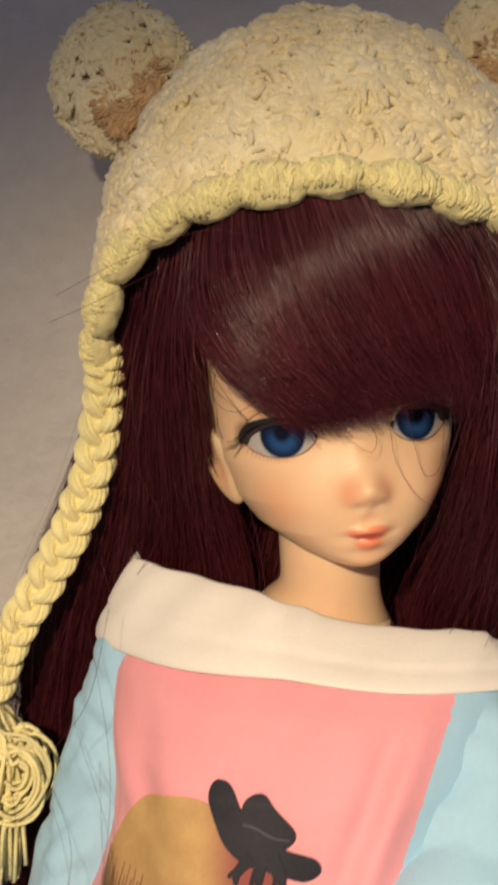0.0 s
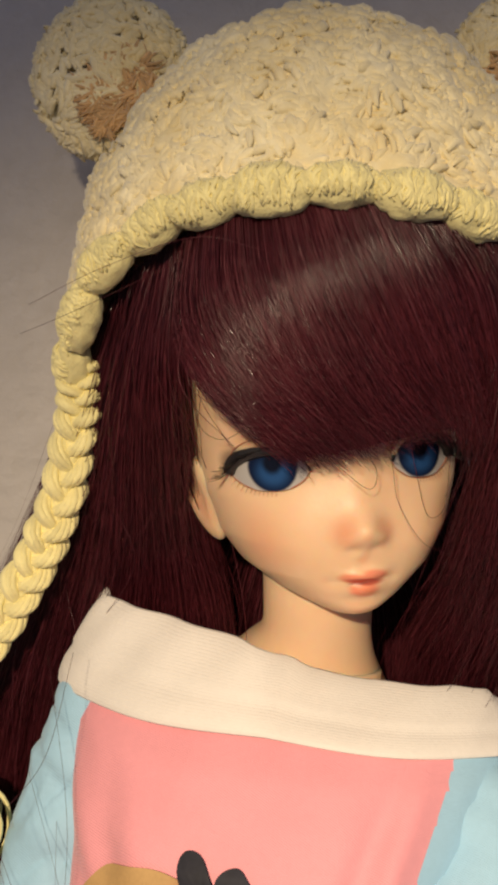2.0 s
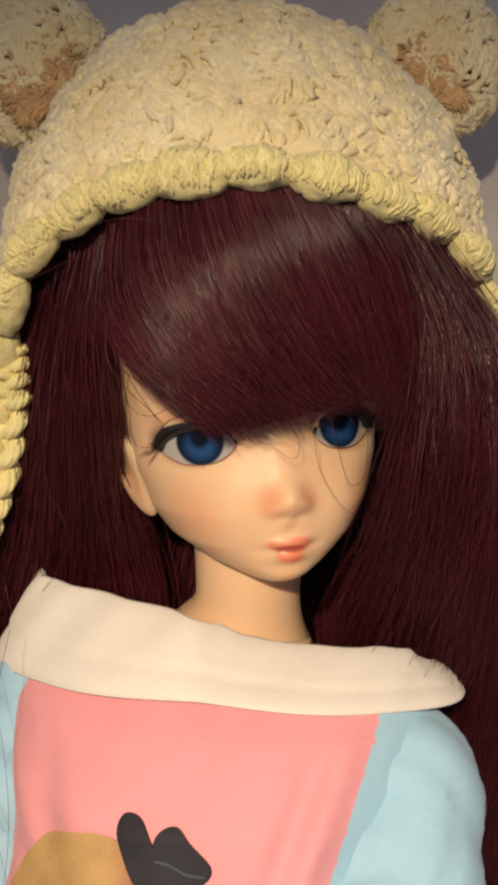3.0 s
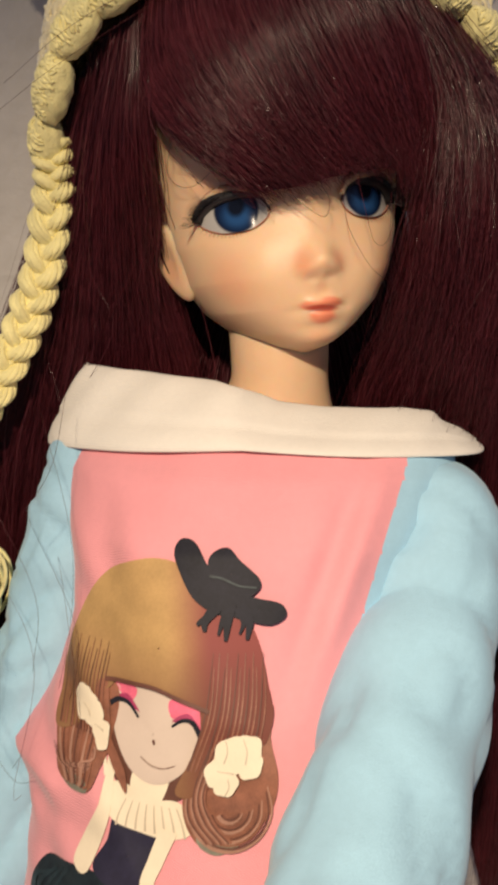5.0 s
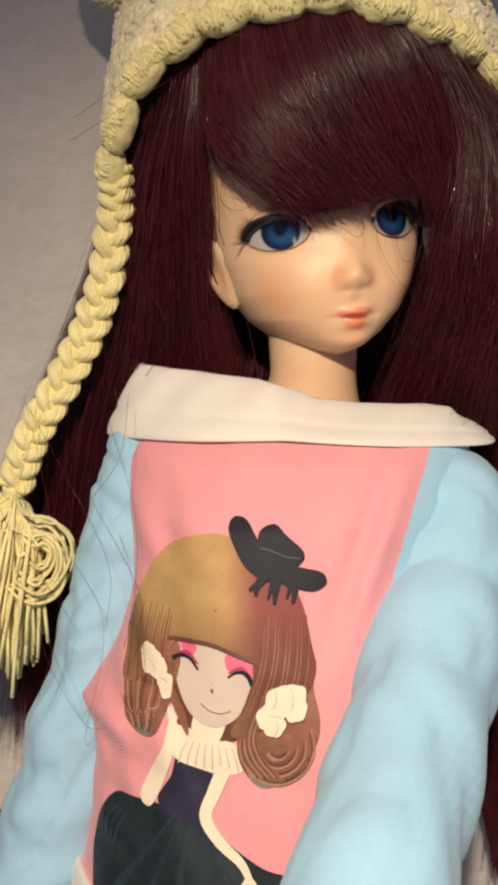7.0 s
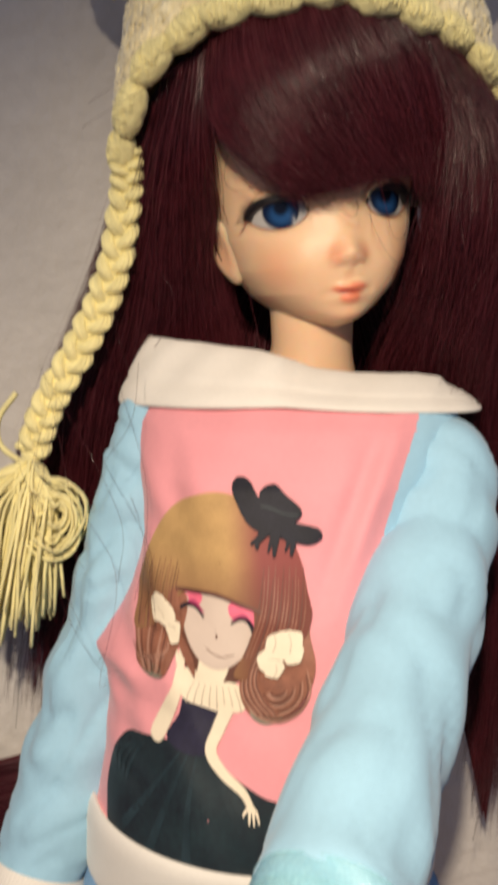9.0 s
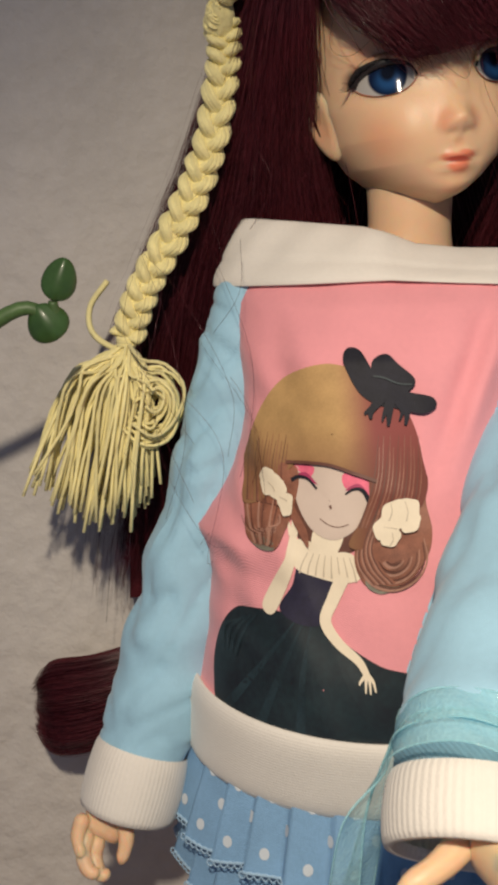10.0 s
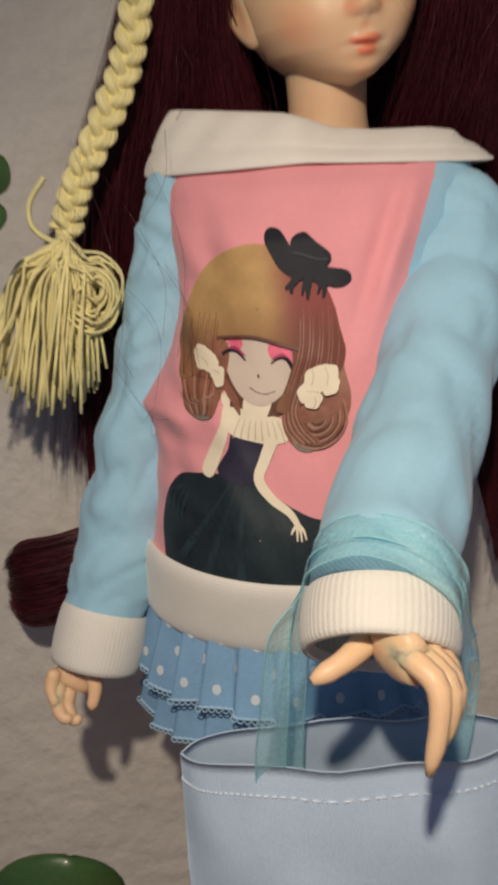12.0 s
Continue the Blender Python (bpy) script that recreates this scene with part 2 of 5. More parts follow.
P_BODICE = mat("print_bodice", (0.016, 0.014, 0.036), 0.6, var=0.4, scale=90)
P_LINE = mat("print_line", (0.12, 0.045, 0.03), 0.6, var=0.2, scale=300)

ORGANZA = bpy.data.materials.new("blue_organza")
ORGANZA.use_nodes = True
nt = ORGANZA.node_tree
b = nt.nodes["Principled BSDF"]
b.inputs["Base Color"].default_value = (0.52, 0.84, 0.90, 1)
b.inputs["Roughness"].default_value = 0.12
b.inputs["Coat Weight"].default_value, b.inputs["Coat Roughness"].default_value = 0.8, 0.08
tr = nt.nodes.new("ShaderNodeBsdfTransparent")
tr.inputs[0].default_value = (0.80, 0.95, 0.98, 1)
mx = nt.nodes.new("ShaderNodeMixShader")
co = nt.nodes.new("ShaderNodeTexCoord")
nz = nt.nodes.new("ShaderNodeTexNoise")
nz.inputs["Scale"].default_value, nz.inputs["Detail"].default_value = 900, 4
nt.links.new(co.outputs["Object"], nz.inputs["Vector"])
mr = nt.nodes.new("ShaderNodeMapRange")
mr.inputs["To Min"].default_value, mr.inputs["To Max"].default_value = 0.26, 0.58
nt.links.new(nz.outputs["Fac"], mr.inputs["Value"])
bp = nt.nodes.new("ShaderNodeBump")
bp.inputs["Strength"].default_value, bp.inputs["Distance"].default_value = 0.7, 0.0006
nt.links.new(nz.outputs["Fac"], bp.inputs["Height"])
nt.links.new(bp.outputs[0], b.inputs["Normal"])
nt.links.new(mr.outputs[0], mx.inputs[0])
nt.links.new(tr.outputs[0], mx.inputs[1])
nt.links.new(b.outputs[0], mx.inputs[2])
nt.links.new(mx.outputs[0], nt.nodes["Material Output"].inputs["Surface"])


# ---- building helpers ----
def mesh_of(name, verts, faces, mats, parent=None, label="", smooth=True, index=None, uvs=None):
    me = bpy.data.meshes.new(name)
    me.from_pydata([tuple(v) for v in verts], [], [tuple(f) for f in faces])
    for m in mats if isinstance(mats, (list, tuple)) else [mats]:
        me.materials.append(m)
    if index is not None:
        me.polygons.foreach_set("material_index", np.array(index, dtype=np.int32))
    me.polygons.foreach_set("use_smooth", np.full(len(me.polygons), smooth))
    if uvs is not None:
        layer = me.uv_layers.new(name="UVMap")
        loops = np.empty(len(me.loops), dtype=np.int32)
        me.loops.foreach_get("vertex_index", loops)
        layer.data.foreach_set("uv", np.array(uvs, dtype=np.float32)[loops].ravel())
    me.update()
    ob = new(name, me)
    ob.parent = parent
    if label:
        ob["label"] = label
    return ob


def thing(name, label, category, at=(0, 0, 0), **kw):
    ob = new(name)
    ob.empty_display_size = 0.01
    return tagged(ob, label, category, **kw)


def spline(ctrl, n):
    """n points on a Catmull-Rom curve through ctrl (rows of any width)."""
    c = np.array(ctrl, float)
    c = np.vstack([2 * c[0] - c[1], c, 2 * c[-1] - c[-2]])
    t = np.linspace(0, len(c) - 3 - 1e-9, n)
    i = t.astype(int)
    f = (t - i)[:, None]
    p0, p1, p2, p3 = c[i], c[i + 1], c[i + 2], c[i + 3]
    return 0.5 * (2 * p1 + (p2 - p0) * f + (2 * p0 - 5 * p1 + 4 * p2 - p3) * f ** 2 + (3 * p1 - p0 - 3 * p2 + p3) * f ** 3)


def frames(p):
    t = np.gradient(p, axis=0)
    t /= np.linalg.norm(t, axis=1)[:, None] + 1e-12
    ref = np.array((0.0, 1.0, 0.0)) if abs(t[:, 1]).mean() < 0.7 else np.array((1.0, 0.0, 0.0))
    a = np.cross(t, ref)
    a /= np.linalg.norm(a, axis=1)[:, None] + 1e-12
    return t, a, np.cross(a, t)


def tube(p, r, sides=8, flat=1.0, cap=True):
    """Verts and faces of a tube along p with radii r; flat squeezes its second axis."""
    p = np.array(p, float)
    r = np.broadcast_to(np.array(r, float), (len(p),))
    _, a, c = frames(p)
    ang = np.arange(sides) * 2 * math.pi / sides
    v = p[:, None] + r[:, None, None] * (np.cos(ang)[None, :, None] * a[:, None] + flat * np.sin(ang)[None, :, None] * c[:, None])
    n, k = len(p), sides
    f = [(i * k + j, (i + 1) * k + j, (i + 1) * k + (j + 1) % k, i * k + (j + 1) % k) for i in range(n - 1) for j in range(k)]
    if cap:
        f += [tuple(range(k)), tuple((n - 1) * k + j for j in range(k))[::-1]]
    return v.reshape(-1, 3), f


class Pile:
    """Collects pieces of one mesh."""

    def __init__(self):
        self.v, self.f, self.m, self.n = [], [], [], 0

    def add(self, v, f, m=0):
        self.v.append(np.array(v, float).reshape(-1, 3))
        self.f += [tuple(i + self.n for i in q) for q in f]
        self.m += [m] * len(f)
        self.n += len(self.v[-1])
        return self

    def make(self, name, mats, parent=None, label="", smooth=True):
        return mesh_of(name, np.vstack(self.v), self.f, mats, parent, label, smooth, self.m)


def grid_faces(n, k, closed=True):
    return [(i * k + j, i * k + (j + 1) % k, (i + 1) * k + (j + 1) % k, (i + 1) * k + j)
            for i in range(n - 1) for j in range(k if closed else k - 1)]


def ball(c, r, rings=10, sides=16):
    """Verts and faces of an ellipsoid."""
    v = [(c[0] + r[0] * math.sin(a) * math.cos(q), c[1] + r[1] * math.sin(a) * math.sin(q), c[2] + r[2] * math.cos(a))
         for a in np.linspace(0.02, math.pi - 0.02, rings) for q in np.arange(sides) * 2 * math.pi / sides]
    return v, grid_faces(rings, sides) + [tuple(range(sides))[::-1], tuple((rings - 1) * sides + j for j in range(sides))]


rng = np.random.default_rng(7)


# ---- the room ----
def slab(name, lo, hi, m, label, category):
    (x0, y0, z0), (x1, y1, z1) = lo, hi
    v = [(x0, y0, z0), (x1, y0, z0), (x1, y1, z0), (x0, y1, z0), (x0, y0, z1), (x1, y0, z1), (x1, y1, z1), (x0, y1, z1)]
    f = [(0, 3, 2, 1), (4, 5, 6, 7), (0, 1, 5, 4), (1, 2, 6, 5), (2, 3, 7, 6), (3, 0, 4, 7)]
    return tagged(mesh_of(name, v, f, m, smooth=False), label, category, kind="structure")


WALL_Y = 0.305
slab("wall_north", (-1.5, WALL_Y, -0.75), (1.5, WALL_Y + 0.1, 1.7), WALL, "rough white plaster wall behind the doll", "wall")
slab("floor", (-1.5, -1.6, -0.85), (1.5, WALL_Y + 0.1, -0.75), WOOD, "plain brown floor under the table", "floor")
tagged(slab("table", (-0.6, -0.12, -0.08), (0.6, WALL_Y - 0.004, -0.045), WOOD, "brown wooden table top against the wall", "table"), kind="structure")

# ---- the doll, one mesh ----
doll = Pile()


FRONT = spline([(-0.0365, 0.016), (-0.0335, 0.0275), (-0.028, 0.0322), (-0.02, 0.0332), (-0.01, 0.0335), (0.0, 0.0330), (0.012, 0.0332), (0.03, 0.031), (0.05, 0.021), (0.064, 0.003)], 200)


def face_depth(s, h):
    """How far the face stands out at s across and h up."""
    w = half_width(h)
    q = max(0.0, 1 - (abs(s) / w) ** (2.3 + 0.45 * max(0.0, s / w) ** 0.5)) ** 0.5
    front = np.interp(h, FRONT[:, 0], FRONT[:, 1])
    d = front * q
    g = lambda cs, ch, rs, rh: math.exp(-((s - cs) / rs) ** 2 - ((h - ch) / rh) ** 2)
    d += 0.0038 * g(0, -0.0130, 0.0035, 0.0038) + 0.0016 * g(0, -0.0115, 0.0072, 0.0085) + 0.0008 * g(0, -0.002, 0.0045, 0.0080)
    d += 0.0012 * (g(-0.0038, -0.0146, 0.0019, 0.0021) + g(0.0038, -0.0146, 0.0019, 0.0021))
    d -= 0.0007 * (g(-0.0023, -0.0170, 0.0014, 0.0010) + g(0.0023, -0.0170, 0.0014, 0.0010)) + 0.0005 * g(0, -0.0203, 0.0016, 0.0020)
    d += 0.0012 * g(0, -0.0215, 0.0085, 0.0055)
    d += 0.0010 * g(-0.0020, -0.0232, 0.0032, 0.0014) + 0.0010 * g(0.0020, -0.0232, 0.0032, 0.0014) + 0.0017 * g(0, -0.0265, 0.0038, 0.0019)
    d -= 0.0007 * g(0, -0.0246, 0.0060, 0.0007) + 0.0005 * g(-0.0070, -0.0246, 0.0018, 0.0020) + 0.0005 * g(0.0066, -0.0242, 0.0018, 0.0020) + 0.0006 * g(0, -0.0293, 0.0050, 0.0014)
    d += 0.0020 * g(0, -0.0325, 0.0065, 0.0038)
    for k in (-1, 1):
        d -= 0.0022 * g(k * 0.0168, 0.0010, 0.0095, 0.0070)
        d += 0.0022 * g(k * 0.0165, -0.0170, 0.0100, 0.0090)
    return d


def half_width(h):
    return 1.06 * float(np.interp(h, [-0.0365, -0.034, -0.030, -0.024, -0.016, -0.006, 0.006, 0.025, 0.045, 0.058, 0.064],
                           [0.002, 0.0085, 0.0150, 0.0215, 0.0265, 0.0298, 0.0312, 0.0325, 0.027, 0.016, 0.003]))


HS = np.concatenate([np.linspace(-0.0365, -0.030, 8), np.linspace(-0.029, 0.012, 84), np.linspace(0.014, 0.064, 18)])
KS = 168
verts = []
for h in HS:
    w = half_width(h)
    for j in range(KS):
        a = 2 * math.pi * j / KS
        s = w * math.sin(a)
        if math.cos(a) >= 0:
            d = face_depth(s, h)
        else:
            back = float(np.interp(h, [-0.0365, -0.025, 0.0, 0.03, 0.064], [0.006, 0.018, 0.031, 0.033, 0.004]))
            d = back * math.cos(a)
        verts.append(head_at(s, d, h))
doll.add(verts, grid_faces(len(HS), KS) + [tuple(range(KS))[::-1], tuple((len(HS) - 1) * KS + j for j in range(KS))])


def lid(s0, k, edge):
    """Upper (edge 1) or lower (-1) edge of an eye; k in -1..1 from its inner to its outer corner, outward of s0."""
    sgn = 1 if s0 > 0 else -1
    s = s0 + sgn * 0.0081 * k
    tilt = -0.0002 * k + (0.0008 if s0 > 0 else 0.0)
    if edge > 0:
        h = 0.0049 * (1 - abs(k) ** 2.6) ** 0.62 + tilt
    else:
        h = -0.0040 * (1 - abs(k) ** 2.4) ** 0.75 + tilt
    return s, h


for s0 in EYES:
    n, rows = 40, 16
    v = []
    for r in range(rows):
        for i in range(n):
            k = -1 + 2 * i / (n - 1)
            su, hu = lid(s0, k, 1)
            sl, hl = lid(s0, k, -1)
            h = hl + (hu - hl) * r / (rows - 1)
            q = ((su - s0) / 0.0085) ** 2 + (h / 0.008) ** 2
            base = face_depth(su, h)
            v.append(head_at(su, base - 0.0004 + 0.0022 * max(0, 1 - q), h))
    doll.add(v, grid_faces(rows, n, False), 2)
    up = np.array([head_at(s, face_depth(s, h) + 0.0011, h + 0.0002) for s, h in (lid(s0, k, 1) for k in np.linspace(-1, 1.0, 30))])
    doll.add(*tube(up, 0.00030 + 0.0019 * np.sin(np.linspace(0.05, 2.40, 30)) * np.linspace(0.2, 1, 30), 6), 3)
    over = up + np.array((0, 0, 0.0014)) + np.array(HF) * 0.0002
    doll.add(*tube(over, 0.0013 * np.sin(np.linspace(0.25, math.pi - 0.25, 30)) ** 0.5, 8))
    low = np.array([head_at(s, face_depth(s, h) + 0.0008, h) for s, h in (lid(s0, k, -1) for k in np.linspace(-1, 1.0, 24))])
    doll.add(*tube(low, 0.00016, 5), 4)
    crease = np.array([head_at(s, face_depth(s, h + 0.0028) + 0.0001, h + 0.0028) for s, h in (lid(s0, k, 1) for k in np.linspace(-0.85, 1.0, 24))])
    doll.add(*tube(crease, 0.00018, 5), 4)
    sgn = 1 if s0 > 0 else -1
    for i in range(110):
        k = -0.1 + 1.12 * i / 109
        s, h = lid(s0, max(-1, min(k, 1)), 1)
        a = head_at(s, face_depth(s, h) + 0.0012, h)
        ln = 0.0020 + 0.0034 * max(0, k) * rng.uniform(0.7, 1.1)
        e = a + HU * sgn * ln * (0.15 + 0.85 * k) + HF * ln * 0.65 + Vector((0, 0, ln * (0.55 - 0.75 * k + rng.uniform(-0.15, 0.15))))
        mid = (a + e) / 2 + Vector((0, 0, -0.0006))
        doll.add(*tube(spline([a, mid, e], 5), np.linspace(0.00016, 0.00003, 5), 3), 3)
    for i in range(12):
        k = -0.1 + 1.05 * i / 11
        s, h = lid(s0, min(k, 1), -1)
        a = head_at(s, face_depth(s, h) + 0.0006, h)
        e = a + HU * sgn * 0.0012 * k + HF * 0.0006 + Vector((0, 0, -0.0013))
        doll.add(*tube([a, e], [0.00007, 0.00003], 3), 4)

# the line between the lips
line = [head_at(q, face_depth(q, -0.0246) - 0.0001, -0.0246 - 0.0009 * abs(q / 0.0066) ** 1.5 + 0.0004 * math.exp(-(q / 0.0018) ** 2) * -1 + 0.0005 * (q / 0.0066)) for q in np.linspace(-0.0050, 0.0044, 26)]
doll.add(*tube(line, 0.00024 * np.sin(np.linspace(0.05, math.pi - 0.05, 26)), 6), 1)

# ears, neck, legs
for sgn in (-1,):
    c = head_at(sgn * 0.0305, 0.003, -0.009)
    v, f = ball((0, 0, 0), (0.0034, 0.0066, 0.0112), 14, 18)
    m = Matrix.Translation(c) @ Matrix.Rotation(HEAD_YAW, 4, "Z") @ Matrix.Rotation(sgn * 0.40, 4, "Y") @ Matrix.Rotation(sgn * -0.45, 4, "Z")
    doll.add([m @ Vector((p[0] - sgn * 0.0024 * math.exp(-(p[1] / 0.003) ** 2 - ((p[2] - 0.002) / 0.006) ** 2) * (p[0] * sgn > 0), p[1] * (1 + 0.25 * p[2] / 0.0112), p[2])) for p in v], f)
doll.add(*tube(spline([(0.022, 0.247, 0.371), (0.0225, 0.246, 0.356), (0.0225, 0.247, 0.344), (0.021, 0.250, 0.332)], 16),
               spline([(0.0150,), (0.0140,), (0.0147,), (0.022,)], 16)[:, 0], 32))
doll.add(*tube([(0.016, 0.246, 0.338), (0.010, 0.240, 0.28), (0.004, 0.228, 0.20), (0.002, 0.225, 0.16)], [0.024, 0.028, 0.024, 0.026], 24, 0.7))
for dx in (-0.018, 0.02):
    doll.add(*tube([(dx, 0.225, 0.17), (dx * 1.05, 0.222, 0.10), (dx * 1.1, 0.226, 0.01), (dx * 1.1, 0.222, -0.033)], [0.017, 0.0145, 0.010, 0.009], 20))
    doll.add(*ball((dx * 1.1, 0.210, -0.037), (0.010, 0.022, 0.008)))


def finger(ctrl, r0, r1):
    p = spline(ctrl, 14)
    r = np.linspace(r0, r1, 14)
    r = r * (1 + 0.04 * np.cos(np.linspace(0, 4 * math.pi, 14)))
    r[-1], r[-2], r[0], r[1] = r1 * 0.45, r1 * 0.85, r0 * 0.4, r0 * 0.8
    doll.add(*tube(p, r, 10))


# hand hanging at the side
doll.add(*tube(spline([(-0.075, 0.217, 0.180), (-0.0800, 0.213, 0.1650), (-0.0845, 0.210, 0.1585), (-0.0880, 0.207, 0.1535)], 10), [0.0070, 0.0072, 0.0076, 0.0082, 0.0086, 0.0086, 0.0084, 0.008, 0.0072, 0.0060], 14, 0.62))
finger([(-0.0925, 0.2070, 0.1620), (-0.0945, 0.2040, 0.1560), (-0.0930, 0.2000, 0.1505)], 0.0030, 0.0020)
finger([(-0.0910, 0.2060, 0.1570), (-0.0930, 0.2020, 0.1505), (-0.0905, 0.1980, 0.1470), (-0.0875, 0.1980, 0.1470)], 0.0030, 0.0019)
finger([(-0.0880, 0.2060, 0.1550), (-0.0895, 0.2030, 0.1485), (-0.0875, 0.1990, 0.1450), (-0.0845, 0.1990, 0.1460)], 0.0030, 0.0019)
finger([(-0.0805, 0.2080, 0.1610), (-0.0790, 0.2040, 0.1540), (-0.0810, 0.2010, 0.1470)], 0.0031, 0.0021)

# hand held out in front
doll.add(*tube(spline([(0.0075, 0.108, 0.238), (0.0020, 0.0965, 0.2305), (0.0010, 0.0880, 0.2290), (0.0035, 0.0785, 0.2285)], 10), [0.0072, 0.0074, 0.0078, 0.0082, 0.0086, 0.0088, 0.0086, 0.008, 0.0072, 0.0056], 14, 0.60))
finger([(0.0015, 0.0960, 0.2290), (-0.0035, 0.0925, 0.2278), (-0.0110, 0.0870, 0.2260), (-0.0190, 0.0845, 0.2235)], 0.0036, 0.0024)
finger([(0.0005, 0.0900, 0.2290), (0.0012, 0.0815, 0.2300), (0.0060, 0.0730, 0.2265), (0.0055, 0.0700, 0.2175), (0.0030, 0.0690, 0.2070)], 0.0035, 0.0020)
finger([(0.0020, 0.0900, 0.2288), (0.0045, 0.0825, 0.2292), (0.0095, 0.0750, 0.2245), (0.0085, 0.0735, 0.2150), (0.0050, 0.0750, 0.2090)], 0.0034, 0.0019)
finger([(0.0030, 0.0920, 0.2285), (0.0072, 0.0850, 0.2282), (0.0120, 0.0785, 0.2225), (0.0105, 0.0775, 0.2140), (0.0065, 0.0795, 0.2090)], 0.0032, 0.0018)
finger([(0.0035, 0.0945, 0.2285), (0.0086, 0.0885, 0.2278), (0.0135, 0.0840, 0.2220), (0.0120, 0.0830, 0.2140)], 0.0030, 0.0018)
for path in ([(-0.010, 0.248, 0.325), (-0.036, 0.243, 0.305), (-0.046, 0.236, 0.264), (-0.0615, 0.228, 0.212), (-0.076, 0.217, 0.178)],
             [(0.030, 0.240, 0.325), (0.058, 0.214, 0.308), (0.051, 0.196, 0.288), (0.031, 0.160, 0.260), (0.0060, 0.110, 0.238)]):
    doll.add(*tube(spline(path, 24), np.linspace(0.0095, 0.0070, 24), 14))
tagged(doll.make("doll", [SKIN, LIP, EYE, LASH, LID]), "jointed resin doll with pale skin and painted blue eyes", "doll")

# ---- the sweater ----
SECT = np.array([(0.345, 0.018, 0.244, 0.046, 0.012), (0.335, 0.016, 0.2395, 0.053, 0.0225), (0.325, 0.015, 0.2355, 0.0535, 0.0315), (0.310, 0.013, 0.232, 0.050, 0.040),
                 (0.290, 0.0115, 0.230, 0.0460, 0.0455), (0.275, 0.010, 0.228, 0.0485, 0.0490), (0.264, 0.008, 0.227, 0.0535, 0.0500), (0.255, 0.007, 0.2265, 0.0600, 0.0505), (0.247, 0.006, 0.226, 0.0545, 0.0510),
                 (0.240, 0.005, 0.225, 0.0525, 0.0515), (0.221, 0.003, 0.222, 0.0525, 0.0515), (0.205, 0.0015, 0.220, 0.054, 0.0515), (0.178, 0.000, 0.218, 0.0565, 0.050)])[::-1]
TURN_U, TURN_N = Vector((0.966, -0.26, 0)), Vector((-0.26, -0.966, 0))


def sect(z):
    return [float(np.interp(z, SECT[:, 0], SECT[:, k])) for k in range(1, 5)]


def torso(u, z, off=0.0):
    """A place on the front of the sweater: u along the shoulders, z up, off outward."""
    cx, cy, a, bb = sect(z)
    q = min(abs(u) / a, 0.999)
    n = bb * (1 - q ** 2.2) ** (1 / 2.2)
    return Vector((cx, cy, z)) + TURN_U * u + TURN_N * (n + off + folds(u, z))


def folds(u, z):
    """Soft creases of the cloth."""
    f = 0.0018 * noise.noise((u * 45, z * 30, 1.3)) + 0.0011 * math.sin((u * 0.9 + z) * 330 + 2 * noise.noise((u * 30, z * 30, 7))) * math.exp(-((u + 0.040) / 0.013) ** 2) * math.exp(-((z - 0.275) / 0.045) ** 2) + 0.0007 * noise.noise((u * 110 + z * 60, z * 50, 4.3)) + 0.0012 * math.exp(-((u + 0.047 + (z - 0.29) * 0.3) / 0.005) ** 2) * math.exp(-((z - 0.262) / 0.012) ** 2)
    f += 0.0026 * math.exp(-((u - 0.033 + (0.32 - z) * 0.28) / 0.0035) ** 2) * math.exp(-((z - 0.305) / 0.022) ** 2)
    f -= 0.0022 * math.exp(-((u - 0.027 + (0.32 - z) * 0.28) / 0.0035) ** 2) * math.exp(-((z - 0.305) / 0.022) ** 2)
    f -= 0.0022 * math.exp(-((u + 0.034 - (0.32 - z) * 0.2) / 0.006) ** 2) * math.exp(-((z - 0.305) / 0.02) ** 2)
    f += 0.0010 * math.sin((z + 0.35 * u) * 420) * math.exp(-((u + 0.04) / 0.012) ** 2) * math.exp(-((z - 0.235) / 0.02) ** 2)
    return f


sweater = thing("sweater", "pink and light blue doll sweater with white ribbed trim", "sweater")
n, k = 100, 300
verts = []
seam = lambda z: 0.0405 - (0.329 - z) * 0.25
cut = []
for z0 in np.linspace(0.335, 0.192, n):
    row = []
    for j in range(k):
        q = 2 * math.pi * j / k
        cu, cn = math.cos(q), math.sin(q)
        z = z0 - 0.010 * max(0.0, -cn) ** 0.5 * max(0.0, (z0 - 0.30) / 0.035)
        cx, cy, a, bb = sect(z)
        u = a * np.sign(cu) * abs(cu) ** (2 / 2.2)
        nn = bb * np.sign(cn) * abs(cn) ** (2 / 2.2)
        if cn < 0:
            nn *= 0.6
        fo = folds(u, z) if cn > 0 else 0
        verts.append(Vector((cx, cy, z)) + TURN_U * u + TURN_N * (nn + fo))
        row.append(u)
    at_seam = int(np.abs(np.array(row[:k // 2]) - seam(z0)).argmin())
    cut.append(at_seam)
    verts[-k + at_seam] = torso(seam(z0), z0)
quads = grid_faces(n, k)
shoulder = [int(i % k < cut[i // k] or i % k > k * 0.75) for i in range(len(quads))]
mesh_of("front_panel", verts, quads, [PINK, BLUE], sweater, "pink jersey body, blue at one shoulder seam", index=shoulder)


